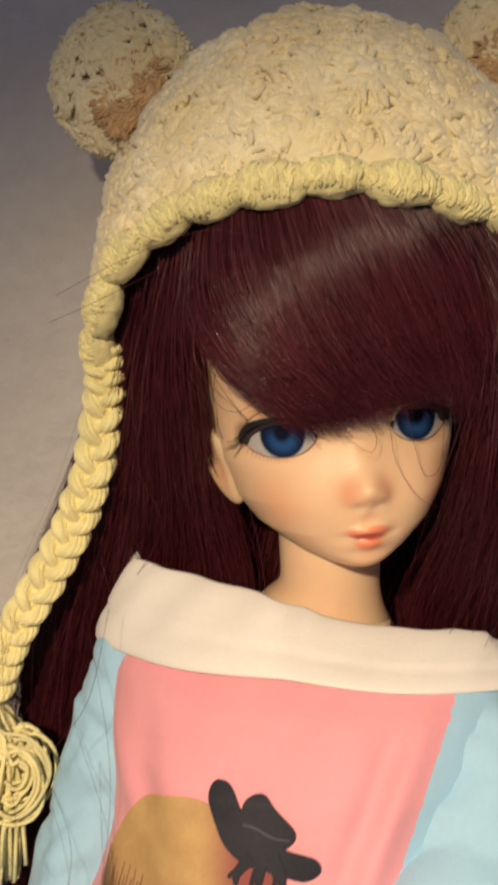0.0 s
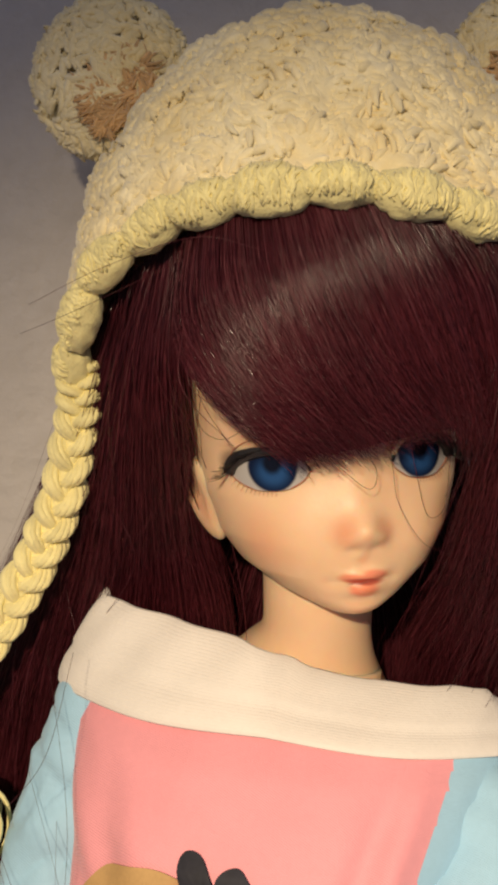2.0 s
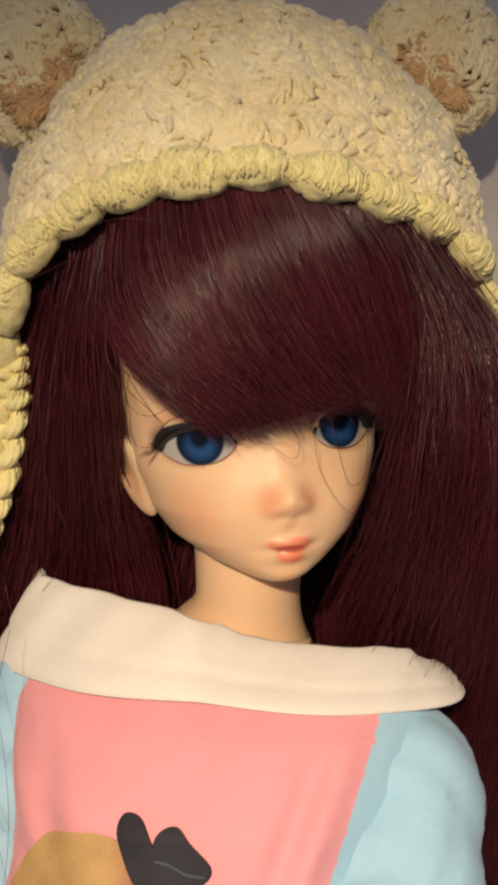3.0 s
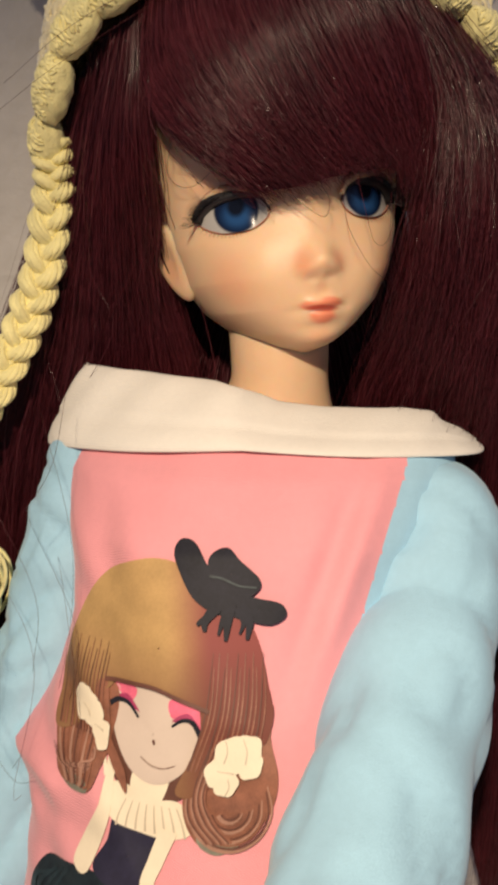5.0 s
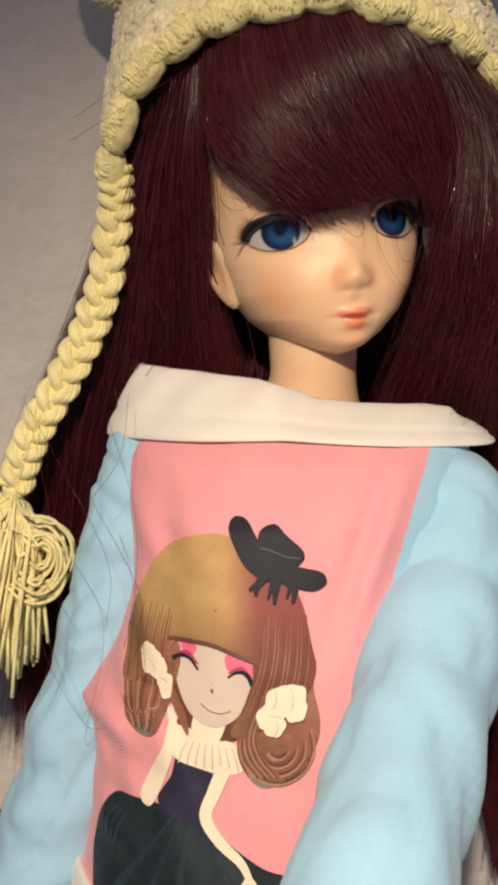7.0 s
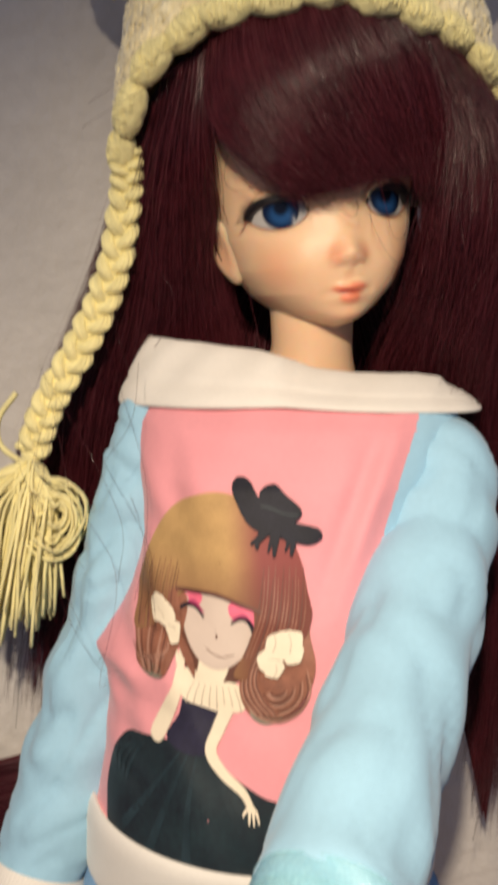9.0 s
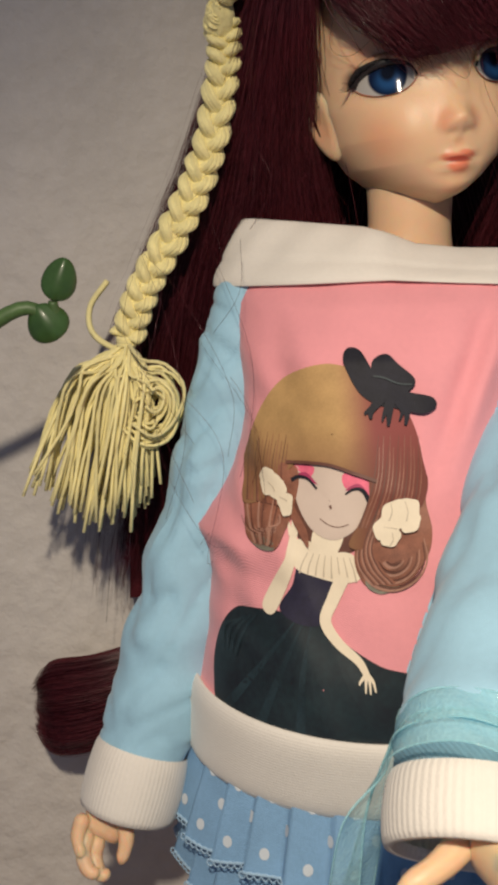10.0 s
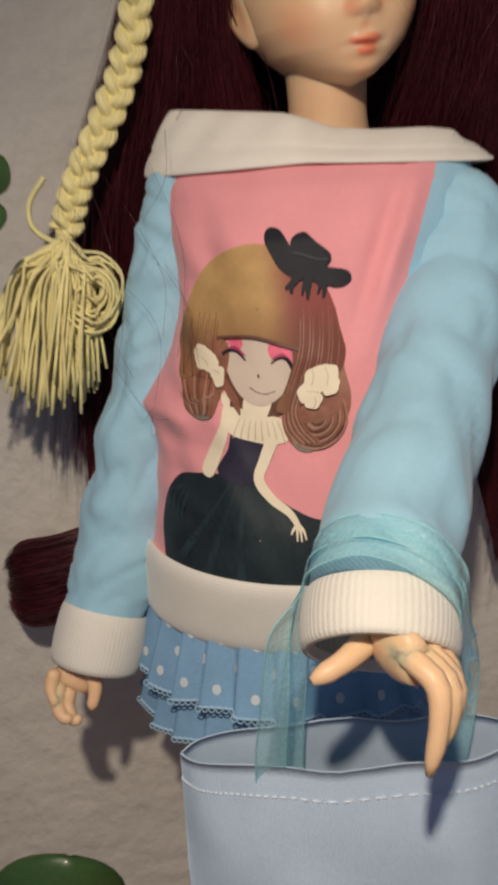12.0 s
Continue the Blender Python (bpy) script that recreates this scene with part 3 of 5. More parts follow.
def ring_band(name, lower, upper, m, parent, label="", bulge=0.0015, rows=14, k=160, dent=None):
    """A knitted band between two closed rings, each a function of the angle; rolled at both edges."""
    v, uv = [], []
    prof = [(0.0, 0.0)] + [(t, bulge * (1 - abs(2 * t - 1) ** 5) ** 0.7) for t in np.linspace(0.02, 0.98, rows)] + [(1.0, 0.0), (0.93, -0.0016), (0.5, -0.002), (0.07, -0.0016)]
    for t, o in prof:
        for j in range(k):
            q = 2 * math.pi * j / k
            p0, p1 = Vector(lower(q)), Vector(upper(q))
            p = p0.lerp(p1, t)
            out = TURN_U * math.cos(q) + TURN_N * math.sin(q)
            if dent:
                o2 = dent(q, t)
            else:
                o2 = 0
            v.append(p + out * (o + o2))
            uv.append((j / k if j else 0, t))
    nn = len(prof)
    f = grid_faces(nn, k) + [((nn - 1) * k + j, (nn - 1) * k + (j + 1) % k, (j + 1) % k, j) for j in range(k)]
    return mesh_of(name, v, f, m, parent, label, uvs=uv)


def ell(cx, cy, a, bb, zf):
    return lambda q: Vector((cx, cy, zf(q))) + TURN_U * a * math.cos(q) + TURN_N * (bb if math.sin(q) > 0 else bb * 0.7) * math.sin(q)


COLLAR_TOP = ((-0.054, 0.3520), (-0.048, 0.3518), (-0.010, 0.3482), (-0.004, 0.3466), (0.001, 0.3448), (0.006, 0.3428), (0.020, 0.3412), (0.040, 0.3408), (0.048, 0.3395), (0.054, 0.3345))


def collar_top(q):
    """Height of the collar's upper edge: high at one shoulder, with a step where the fold is stitched."""
    z = float(np.interp(math.cos(q) * 0.054, [p[0] for p in COLLAR_TOP], [p[1] for p in COLLAR_TOP]))
    return z - 0.016 * max(0.0, -math.sin(q)) ** 0.7


ring_band("collar", ell(0.0158, 0.2385, 0.0602, 0.0290, lambda q: 0.3318 - 0.003 * max(0, math.cos(q)) - 0.0022 * max(0, -math.cos(q)) - 0.004 * max(0, -math.sin(q))),
          ell(0.0180, 0.2440, 0.0525, 0.0175, collar_top), WHITE, sweater, "white folded ribbed collar", 0.0016,
          dent=lambda q, t: -0.0016 * math.exp(-((q - 1.55) / 0.04) ** 2) * t + 0.0016 * math.exp(-((q - 1.68) / 0.09) ** 2) * t - 0.0012 * math.exp(-((t - 0.36) / 0.035) ** 2) + 0.0007 * math.sin(q * 7 + 2 * t) + 0.0006 * math.sin(q * 17 + 5 * t) * t)
ring_band("waistband", ell(0.000, 0.218, 0.0575, 0.0455, lambda q: 0.1795 - 0.003 * max(0, math.sin(q))), ell(0.0015, 0.220, 0.0565, 0.0525, lambda q: 0.2045 + 0.002 * -math.cos(q)), WHITE, sweater, "white ribbed waistband", 0.0022)


def sleeve(ctrl, name, crease, label=""):
    rows, k = 80, 48
    c = spline(ctrl, rows)
    p, r = c[:, :3], c[:, 3]
    _, a, bvec = frames(p)
    v = []
    for i in range(rows):
        for j in range(k):
            q = 2 * math.pi * j / k
            t = i / (rows - 1)
            w = crease(t, q)
            v.append(p[i] + (r[i] + w) * (math.cos(q) * a[i] + math.sin(q) * bvec[i]))
    return mesh_of(name, v, [q[::-1] for q in grid_faces(rows, k)] + [tuple(range(k)), tuple((rows - 1) * k + j for j in range(k))[::-1]], BLUE, sweater, label)


def creases(seed, amp):
    def f(t, q):
        e = (0.35 + 0.65 * math.exp(-((t - 0.55) / 0.3) ** 2)) * min(1.0, t / 0.25)
        ridge = max(0.0, 1 - 7 * abs(noise.noise((math.cos(q) * 1.1 + seed + 3, math.sin(q) * 1.1, t * 9 + 0.8 * math.cos(q)))))
        pull = sum(math.exp(-((t - c - 0.07 * math.cos(q + seed)) / 0.014) ** 2) for c in (0.16, 0.25, 0.62))
        return -0.0009 * pull - 0.9 * amp * e * ridge + amp * e * (noise.noise((math.cos(q) * 1.3 + seed, math.sin(q) * 1.3, t * 13)) + 0.5 * math.sin(t * 46 + 2.2 * math.cos(q) + seed)) - 0.0004 * math.exp(-((t - 0.97) / 0.02) ** 2)
    return f


SL_A = [(-0.030, 0.248, 0.330, 0.0122), (-0.0362, 0.243, 0.305, 0.0138), (-0.046, 0.236, 0.264, 0.0156), (-0.0615, 0.228, 0.212, 0.0164), (-0.0735, 0.218, 0.176, 0.0155)]
SL_B = [(0.0535, 0.228, 0.3185, 0.0105), (0.0600, 0.2125, 0.3115, 0.0152), (0.051, 0.196, 0.288, 0.0180), (0.031, 0.160, 0.260, 0.0184), (0.0085, 0.118, 0.2405, 0.0180), (0.0020, 0.1035, 0.2325, 0.0176)]
sleeve_a = sleeve(SL_A, "sleeve", creases(0.3, 0.0024))
sleeve_b = sleeve(SL_B, "sleeve", creases(4.1, 0.0014))


def cuff(start, end, r0, r1, parent):
    p = spline([start, np.array(start) * 0.5 + np.array(end) * 0.5, end], 12)
    t = np.linspace(0, 1, 12)
    rr = r0 + (r1 - r0) * t + 0.0012 * np.sin(math.pi * t) ** 0.5
    p = np.vstack([p, p[-1:], p[-3:-2]])
    p[-2] += (p[-4] - p[-5]) * 0.02
    rr = np.concatenate([rr, [r1 - 0.0016, r1 - 0.0022]])
    d = np.array(end) - np.array(start)
    d /= np.linalg.norm(d)
    a = np.cross(d, (0, 1, 0))
    a /= np.linalg.norm(a)
    bvec = np.cross(a, d)
    k = 72
    v, uv = [], []
    for i in range(len(p)):
        for j in range(k):
            q = 2 * math.pi * j / k
            w = 0.00003 * math.cos(q * 36) + 0.0005 * math.sin(q * 3 + 1) * i / len(p)
            v.append(p[i] + (rr[i] + w) * (math.cos(q) * a + math.sin(q) * bvec))
            uv.append((j / k, i / len(p)))
    return mesh_of("cuff", v, [q[::-1] for q in grid_faces(len(p), k)], RIB, parent, "white ribbed cuff", uvs=uv)


cuff((-0.0727, 0.2185, 0.1785), (-0.0795, 0.2120, 0.1585), 0.0154, 0.0158, sleeve_a)
cuff((0.0021, 0.1037, 0.2326), (-0.0010, 0.0938, 0.2225), 0.0178, 0.0182, sleeve_b)

# the picture printed on the front: plain flat shapes in its colours
picture = mesh_of("print", *(lambda v: (v, [(0, 1, 2, 3)]))([torso(u, z, 0.00003) for u, z in ((-0.03, 0.2), (-0.02, 0.2), (-0.02, 0.21), (-0.03, 0.21))]), P_NAVY, sweater, "printed picture of plain shapes")
LAYER = [0]


def disc(name, u, z, ru, rz, m, tilt=0.0, wob=0.0, rings=6, k=36):
    LAYER[0] += 1
    off = 0.00030 + 0.000015 * LAYER[0]
    v = []
    for i in range(rings):
        r = max(i / (rings - 1), 0.01)
        for j in range(k):
            q = 2 * math.pi * j / k
            w = r * (1 + wob * math.cos(5 * q + u * 900))
            x, y = ru * w * math.cos(q), rz * w * math.sin(q)
            v.append(torso(u + x * math.cos(tilt) - y * math.sin(tilt), z + x * math.sin(tilt) + y * math.cos(tilt), off))
    return mesh_of(name, v, grid_faces(rings, k), m, picture)


def stroke(name, ctrl, w0, w1, m):
    """A painted line through (u, z) points, tapering from w0 to w1."""
    LAYER[0] += 1
    off = 0.00030 + 0.000015 * LAYER[0]
    p = spline(ctrl, 24)
    d = np.gradient(p, axis=0)
    d /= np.linalg.norm(d, axis=1)[:, None] + 1e-9
    nn = np.stack([-d[:, 1], d[:, 0]], 1)
    w = np.linspace(w0, w1, 24)[:, None] / 2
    v = [torso(*q, off) for a, bb in zip(p + nn * w, p - nn * w) for q in (a, bb)]
    return mesh_of(name, v, [(2 * i, 2 * i + 1, 2 * i + 3, 2 * i + 2) for i in range(23)], m, picture)


def fill(name, ctrl, m, rings=7, k=56):
    """A printed shape with a soft closed outline through a few (u, z) points."""
    LAYER[0] += 1
    off = 0.00030 + 0.000012 * LAYER[0]
    c = np.array(ctrl, float)
    loop = spline(np.vstack([c[-2:], c, c[:3]]), k * 4 + 1)
    seg = len(c) + 4
    a, e = int(round(2 / seg * 4 * k)), int(round((2 + len(c)) / seg * 4 * k))
    loop = loop[np.linspace(a, e, k, endpoint=False).round().astype(int)]
    mid = loop.mean(0)
    v = [torso(*(mid + (p - mid) * max(r / (rings - 1), 0.01)), off) for r in range(rings) for p in loop]
    return mesh_of(name, v, grid_faces(rings, k), m, picture)


# gown
fill("skirt_shape", [(-0.0185, 0.2390), (-0.0280, 0.2385), (-0.0385, 0.2345), (-0.0440, 0.2240), (-0.0445, 0.2120), (-0.0400, 0.2010), (-0.0200, 0.1965), (0.0050, 0.1955), (0.0300, 0.1965),
                     (0.0360, 0.2060), (0.0300, 0.2170), (0.0180, 0.2235), (0.0070, 0.2265), (-0.0050, 0.2330), (-0.0090, 0.2385)], P_NAVY, 12, 90)
for i in range(9):
    w = i / 8
    stroke("fold_shape", [(-0.0175 + w * 0.009, 0.238), (-0.0275 + w * 0.026, 0.222), (-0.0400 + w * 0.052, 0.203)], 0.0004, 0.0030 - 0.0012 * (i % 2), P_TEAL if i % 2 == 0 and i < 6 else P_NAVY)
for i in range(4):
    stroke("fold_shape", [(-0.0300 - i * 0.0022, 0.2365 - i * 0.0015), (-0.0345 - i * 0.0022, 0.2290), (-0.0370 - i * 0.0016, 0.2210)], 0.0006, 0.0014, P_TEAL)
fill("bodice_shape", [(-0.0178, 0.2540), (-0.0200, 0.2470), (-0.0230, 0.2400), (-0.0170, 0.2365), (-0.0100, 0.2370), (-0.0085, 0.2440), (-0.0062, 0.2520)], P_BODICE)
# hair behind the face
fill("back_hair_shape", [(-0.0260, 0.2790), (-0.0225, 0.2660), (-0.0170, 0.2580), (-0.0060, 0.2570), (-0.0010, 0.2620), (0.0020, 0.2790)], P_LINE)
fill("neck_shape", [(-0.0150, 0.2640), (-0.0150, 0.2570), (-0.0090, 0.2560), (-0.0070, 0.2640)], P_CREAM)
fill("blouse_shape", [(-0.0205, 0.2600), (-0.0215, 0.2560), (-0.0190, 0.2520), (-0.0130, 0.2500), (-0.0060, 0.2488), (-0.0008, 0.2500), (-0.0010, 0.2545), (-0.0050, 0.2575), (-0.0110, 0.2575), (-0.0160, 0.2600)], P_CREAM)
for i in range(8):
    w = i / 7
    stroke("blouse_line", [(-0.0165 + w * 0.012, 0.2570 - 0.0010 * w), (-0.0178 + w * 0.015, 0.2535 - 0.0012 * w), (-0.0182 + w * 0.0165, 0.2510 - 0.0018 * w)], 0.0002, 0.0005, P_SHADE)
# right arm bent up to the cheek, left arm hanging
fill("arm_shape", [(-0.0265, 0.2375), (-0.0285, 0.2400), (-0.0262, 0.2470), (-0.0226, 0.2560), (-0.0222, 0.2620), (-0.0205, 0.2625), (-0.0198, 0.2565), (-0.0205, 0.2500), (-0.0238, 0.2395)], P_CREAM)
for du, dz in ((-0.0022, 0.0050), (-0.0006, 0.0062), (0.0010, 0.0052), (0.0020, 0.0036)):
    stroke("arm_shape", [(-0.0214 + du * 0.3, 0.2612), (-0.0216 + du, 0.2615 + dz)], 0.0012, 0.0005, P_CREAM)
stroke("arm_shape", [(-0.0056, 0.2510), (-0.0078, 0.2440), (-0.0092, 0.2378), (-0.0050, 0.2320), (0.0010, 0.2275), (0.0036, 0.2240)], 0.0042, 0.0018, P_CREAM)
for du, dz in ((-0.0026, -0.0012), (-0.0006, -0.0034), (0.0008, -0.0036), (0.0022, -0.0030)):
    stroke("arm_shape", [(0.0036, 0.2242), (0.0040 + du * 0.7, 0.2222), (0.0044 + du, 0.2222 + dz)], 0.0013, 0.0004, P_CREAM)
# face
fill("face_shape", [(-0.0268, 0.2815), (-0.0235, 0.2735), (-0.0190, 0.2665), (-0.0140, 0.2622), (-0.0085, 0.2612), (-0.0035, 0.2645), (-0.0012, 0.2710), (0.0000, 0.2800), (-0.0130, 0.2830)], P_FACE)
fill("rose_shape", [(-0.0268, 0.2800), (-0.0256, 0.2765), (-0.0225, 0.2772), (-0.0192, 0.2772), (-0.0180, 0.2800), (-0.0220, 0.2812)], P_ROSE)
fill("rose_shape", [(-0.0095, 0.2790), (-0.0085, 0.2755), (-0.0050, 0.2758), (-0.0016, 0.2728), (-0.0005, 0.2752), (-0.0010, 0.2785), (-0.0050, 0.2800)], P_ROSE)
fill("rose_shape", [(-0.0245, 0.2768), (-0.0205, 0.2785), (-0.0165, 0.2756), (-0.0205, 0.2772)], P_PLUM)
fill("rose_shape", [(-0.0085, 0.2748), (-0.0046, 0.2768), (-0.0008, 0.2726), (-0.0046, 0.2756)], P_PLUM)
stroke("lid_line", [(-0.0246, 0.2760), (-0.0225, 0.2771), (-0.0195, 0.2768), (-0.0166, 0.2746)], 0.0012, 0.0006, P_DARK)
stroke("lid_line", [(-0.0082, 0.2738), (-0.0060, 0.2753), (-0.0034, 0.2750), (-0.0008, 0.2716)], 0.0006, 0.0013, P_DARK)
stroke("nose_line", [(-0.0120, 0.2706), (-0.0115, 0.2696)], 0.0007, 0.0005, P_LINE)
stroke("mouth_line", [(-0.0142, 0.2668), (-0.0115, 0.2653), (-0.0085, 0.2648), (-0.0058, 0.2656)], 0.00022, 0.00022, P_LINE)
# curls, each a mass with light and dark locks over it
fill("curl_shape", [(-0.0405, 0.2800), (-0.0400, 0.2720), (-0.0375, 0.2650), (-0.0360, 0.2590), (-0.0310, 0.2562), (-0.0262, 0.2570), (-0.0240, 0.2620), (-0.0225, 0.2680), (-0.0240, 0.2800)], P_CURL)
fill("curl_shape", [(-0.0330, 0.2600), (-0.0345, 0.2580), (-0.0310, 0.2560), (-0.0268, 0.2565), (-0.0275, 0.2590)], P_TIP)
fill("curl_shape", [(-0.0010, 0.2800), (-0.0008, 0.2680), (-0.0032, 0.2590), (-0.0020, 0.2525), (0.0020, 0.2478), (0.0075, 0.2472), (0.0130, 0.2510), (0.0170, 0.2570), (0.0176, 0.2640), (0.0145, 0.2720), (0.0128, 0.2800)], P_CURL)
fill("curl_shape", [(0.0010, 0.2500), (0.0020, 0.2476), (0.0060, 0.2464), (0.0105, 0.2486), (0.0060, 0.2500)], P_TIP)
for i in range(9):
    w = i / 8
    m = (P_LOCK, P_LINE, P_CURL)[i % 3]
    stroke("curl_line", [(-0.0395 + w * 0.014, 0.2760 - 0.004 * w), (-0.0372 + w * 0.011, 0.2680 - 0.003 * w), (-0.0345 + w * 0.008, 0.2608 - 0.002 * w), (-0.0325 + w * 0.005, 0.2575)], 0.0003, 0.0012 if i % 3 == 0 else 0.0006, m)
    stroke("curl_line", [(-0.0385 + w * 0.010, 0.2640 - 0.003 * w), (-0.0355 + w * 0.006, 0.2605 + 0.002 * w), (-0.0300 + w * 0.004, 0.2600 + 0.004 * w), (-0.0262, 0.2625 + 0.004 * w)], 0.0002, 0.0006, P_LINE if i % 2 else P_LOCK)
for i in range(12):
    w = i / 11
    m = (P_LOCK, P_LINE, P_CURL)[i % 3]
    r = 0.0095 - 0.0080 * w
    arc = [(0.0078 + r * math.cos(q) * 0.98, 0.2570 + r * math.sin(q)) for q in np.linspace(0.6 - w, -3.3 + 0.8 * w, 7)]
    stroke("curl_line", arc, 0.0003, 0.0011 if i % 3 == 0 else 0.0006, m)
    stroke("curl_line", [(-0.0004 + w * 0.005, 0.2700), (-0.0022 + w * 0.004, 0.2600), (-0.0016 + w * 0.006, 0.2540), (0.0030 + w * 0.006, 0.2488 + 0.001 * w)], 0.0003, 0.0007, m)
# fringe and the hair beside the face
fill("fringe_shape", [(-0.0405, 0.2790), (-0.0404, 0.2850), (-0.0370, 0.2950), (-0.0300, 0.3040), (-0.0190, 0.3088), (-0.0090, 0.3078), (0.0020, 0.3020), (0.0085, 0.2940), (0.0122, 0.2840), (0.0130, 0.2770),
                      (0.0000, 0.2778), (-0.0060, 0.2796), (-0.0150, 0.2815), (-0.0265, 0.2806)], P_HAIR, 10, 84)
fill("side_hair_shape", [(-0.0408, 0.2810), (-0.0404, 0.2745), (-0.0385, 0.2680), (-0.0320, 0.2700), (-0.0285, 0.2760), (-0.0250, 0.2810)], P_HAIR)
fill("side_hair_shape", [(-0.0265, 0.2815), (-0.0255, 0.2760), (-0.0220, 0.2690), (-0.0175, 0.2635), (-0.0165, 0.2585), (-0.0195, 0.2620), (-0.0245, 0.2690), (-0.0290, 0.2780)], P_CURL)
fill("side_hair_shape", [(-0.0010, 0.2800), (-0.0012, 0.2730), (-0.0030, 0.2660), (-0.0050, 0.2600), (-0.0010, 0.2590), (0.0060, 0.2640), (0.0110, 0.2700), (0.0138, 0.2720), (0.0130, 0.2800)], P_HAIR)
for i in range(14):
    e = rng.uniform(-0.0005, 0.0005)
    m = P_LINE if i % 3 == 0 else P_CURL
    stroke("lock_line", [(-0.0400 + i * 0.0010 + e, 0.2880 - 0.002 * (i % 2)), (-0.0398 + i * 0.0010, 0.2780), (-0.0375 + i * 0.0010 + e, 0.2690)], 0.0001, 0.0005, m)
    stroke("lock_line", [(-0.0004 + i * 0.0009 + e, 0.2900 - 0.003 * (i % 2)), (-0.0006 + i * 0.0010, 0.2780), (-0.0028 + i * 0.0011 + e, 0.2650)], 0.0001, 0.0005, m)
stroke("fringe_line", [(-0.0268, 0.2808), (-0.0150, 0.2817), (-0.0060, 0.2798), (0.0002, 0.2780)], 0.0009, 0.0009, P_LINE)
# flowers in the hair
for du, dz, r in ((0, 0, 0.0034), (0.0026, -0.0012, 0.0028), (-0.0014, 0.0016, 0.0026), (0.0056, -0.0040, 0.0024), (0.0064, -0.0062, 0.0018)):
    disc("flower_shape", -0.0308 + du, 0.2745 + dz, r, r * 1.02, P_CREAM, wob=0.06)
for du, dz, r in ((0, 0, 0.0042), (0.0030, 0.0008, 0.0038), (-0.0022, -0.0038, 0.0034), (-0.0004, -0.0060, 0.0030), (0.0044, -0.0020, 0.0030)):
    disc("flower_shape", 0.0066 + du, 0.2690 + dz, r * 0.95, r, P_CREAM, wob=0.06)
for u0, z0, u1, z1 in ((0.0048, 0.2722, 0.0052, 0.2672), (0.0086, 0.2728, 0.0100, 0.2672), (0.0040, 0.2655, 0.0078, 0.2650), (0.0066, 0.2640, 0.0064, 0.2602), (-0.0318, 0.2748, -0.0290, 0.2726), (-0.0272, 0.2714, -0.0246, 0.2706)):
    stroke("petal_line", [(u0, z0), ((u0 + u1) / 2 + 0.0006, (z0 + z1) / 2), (u1, z1)], 0.00015, 0.00035, P_SHADE)
# the little hat: wide brim, crown, bow tails
fill("hat_shape", [(-0.0122, 0.3112), (-0.0108, 0.3136), (-0.0072, 0.3126), (-0.0030, 0.3070), (0.0010, 0.3020), (0.0040, 0.2985), (0.0000, 0.2978), (-0.0062, 0.3010), (-0.0105, 0.3070)], P_DARK)
fill("hat_shape", [(0.0030, 0.3020), (0.0090, 0.3012), (0.0140, 0.3000), (0.0152, 0.2975), (0.0120, 0.2957), (0.0070, 0.2965), (0.0025, 0.2980)], P_DARK)
fill("hat_shape", [(-0.0038, 0.3080), (-0.0030, 0.3108), (0.0004, 0.3118), (0.0040, 0.3090), (0.0086, 0.3052), (0.0080, 0.3025), (0.0030, 0.3000), (-0.0020, 0.3030)], P_DARK)
stroke("hat_line", [(-0.0030, 0.3060), (0.0000, 0.3055), (0.0040, 0.3040), (0.0080, 0.3036)], 0.0005, 0.0004, P_TEAL)
for u, e, w in ((-0.0028, 0.2945, 0.0030), (0.0022, 0.2926, 0.0034), (0.0070, 0.2928, 0.0032)):
    stroke("hat_shape", [(0.0020 + (u - 0.002) * 0.5, 0.3000), (u, 0.2968), (u, e)], w, 0.0008, P_DARK)
    stroke("hat_shape", [(0.0020 + (u - 0.002) * 0.5, 0.2990), (u - 0.0012, 0.2965), (u - 0.0018, e + 0.0012)], w * 0.6, 0.0005, P_DARK)

# ---- the skirt ----
skirt = thing("skirt", "blue ruffled doll skirt with white dots", "skirt")


def tier(name, z0, z1, a0, a1, b0, b1, m, pleats, seed, label):
    rows, k = 16, 360
    v = []
    for i in range(rows):
        t = i / (rows - 1)
        z = z0 + (z1 - z0) * t
        for j in range(k):
            q = 2 * math.pi * j / k
            ph = q * pleats + 0.6 * math.sin(q * 5 + seed)
            saw = (ph / (2 * math.pi)) % 1
            lift = saw / 0.86 if saw < 0.86 else (1 - saw) / 0.14
            w = 0.0042 * (0.35 + 0.65 * t) * lift
            a, bb = a0 + (a1 - a0) * t, b0 + (b1 - b0) * t
            zz = z + 0.0012 * t * math.sin(q * 9 + seed)
            v.append(Vector((0.0, 0.2185, zz)) + TURN_U * (a + w) * math.cos(q) + TURN_N * ((bb if math.sin(q) > 0 else bb * 0.8) + w) * math.sin(q))
    ob = mesh_of(name, v, grid_faces(rows, k), m, skirt, label)
    lace = Pile()
    last = np.array(v[-k:])
    loop = np.vstack([last, last[:1]])
    lace.add(*tube(loop, 0.0005, 5, cap=False))
    for j in range(0, k, 2):
        c = last[j] + np.array((0, 0, -0.0007))
        ring = [c + np.array((0.0011 * math.cos(x) * TURN_U[0], 0.0011 * math.cos(x) * TURN_U[1], 0.0013 * math.sin(x))) for x in np.linspace(0, 2 * math.pi, 7)]
        lace.add(*tube(ring, 0.00030, 4, cap=False))
    lace.make("lace_edge", LACE, ob, "scalloped pale blue lace edge")
    return ob, np.array(v).reshape(rows, k, 3)


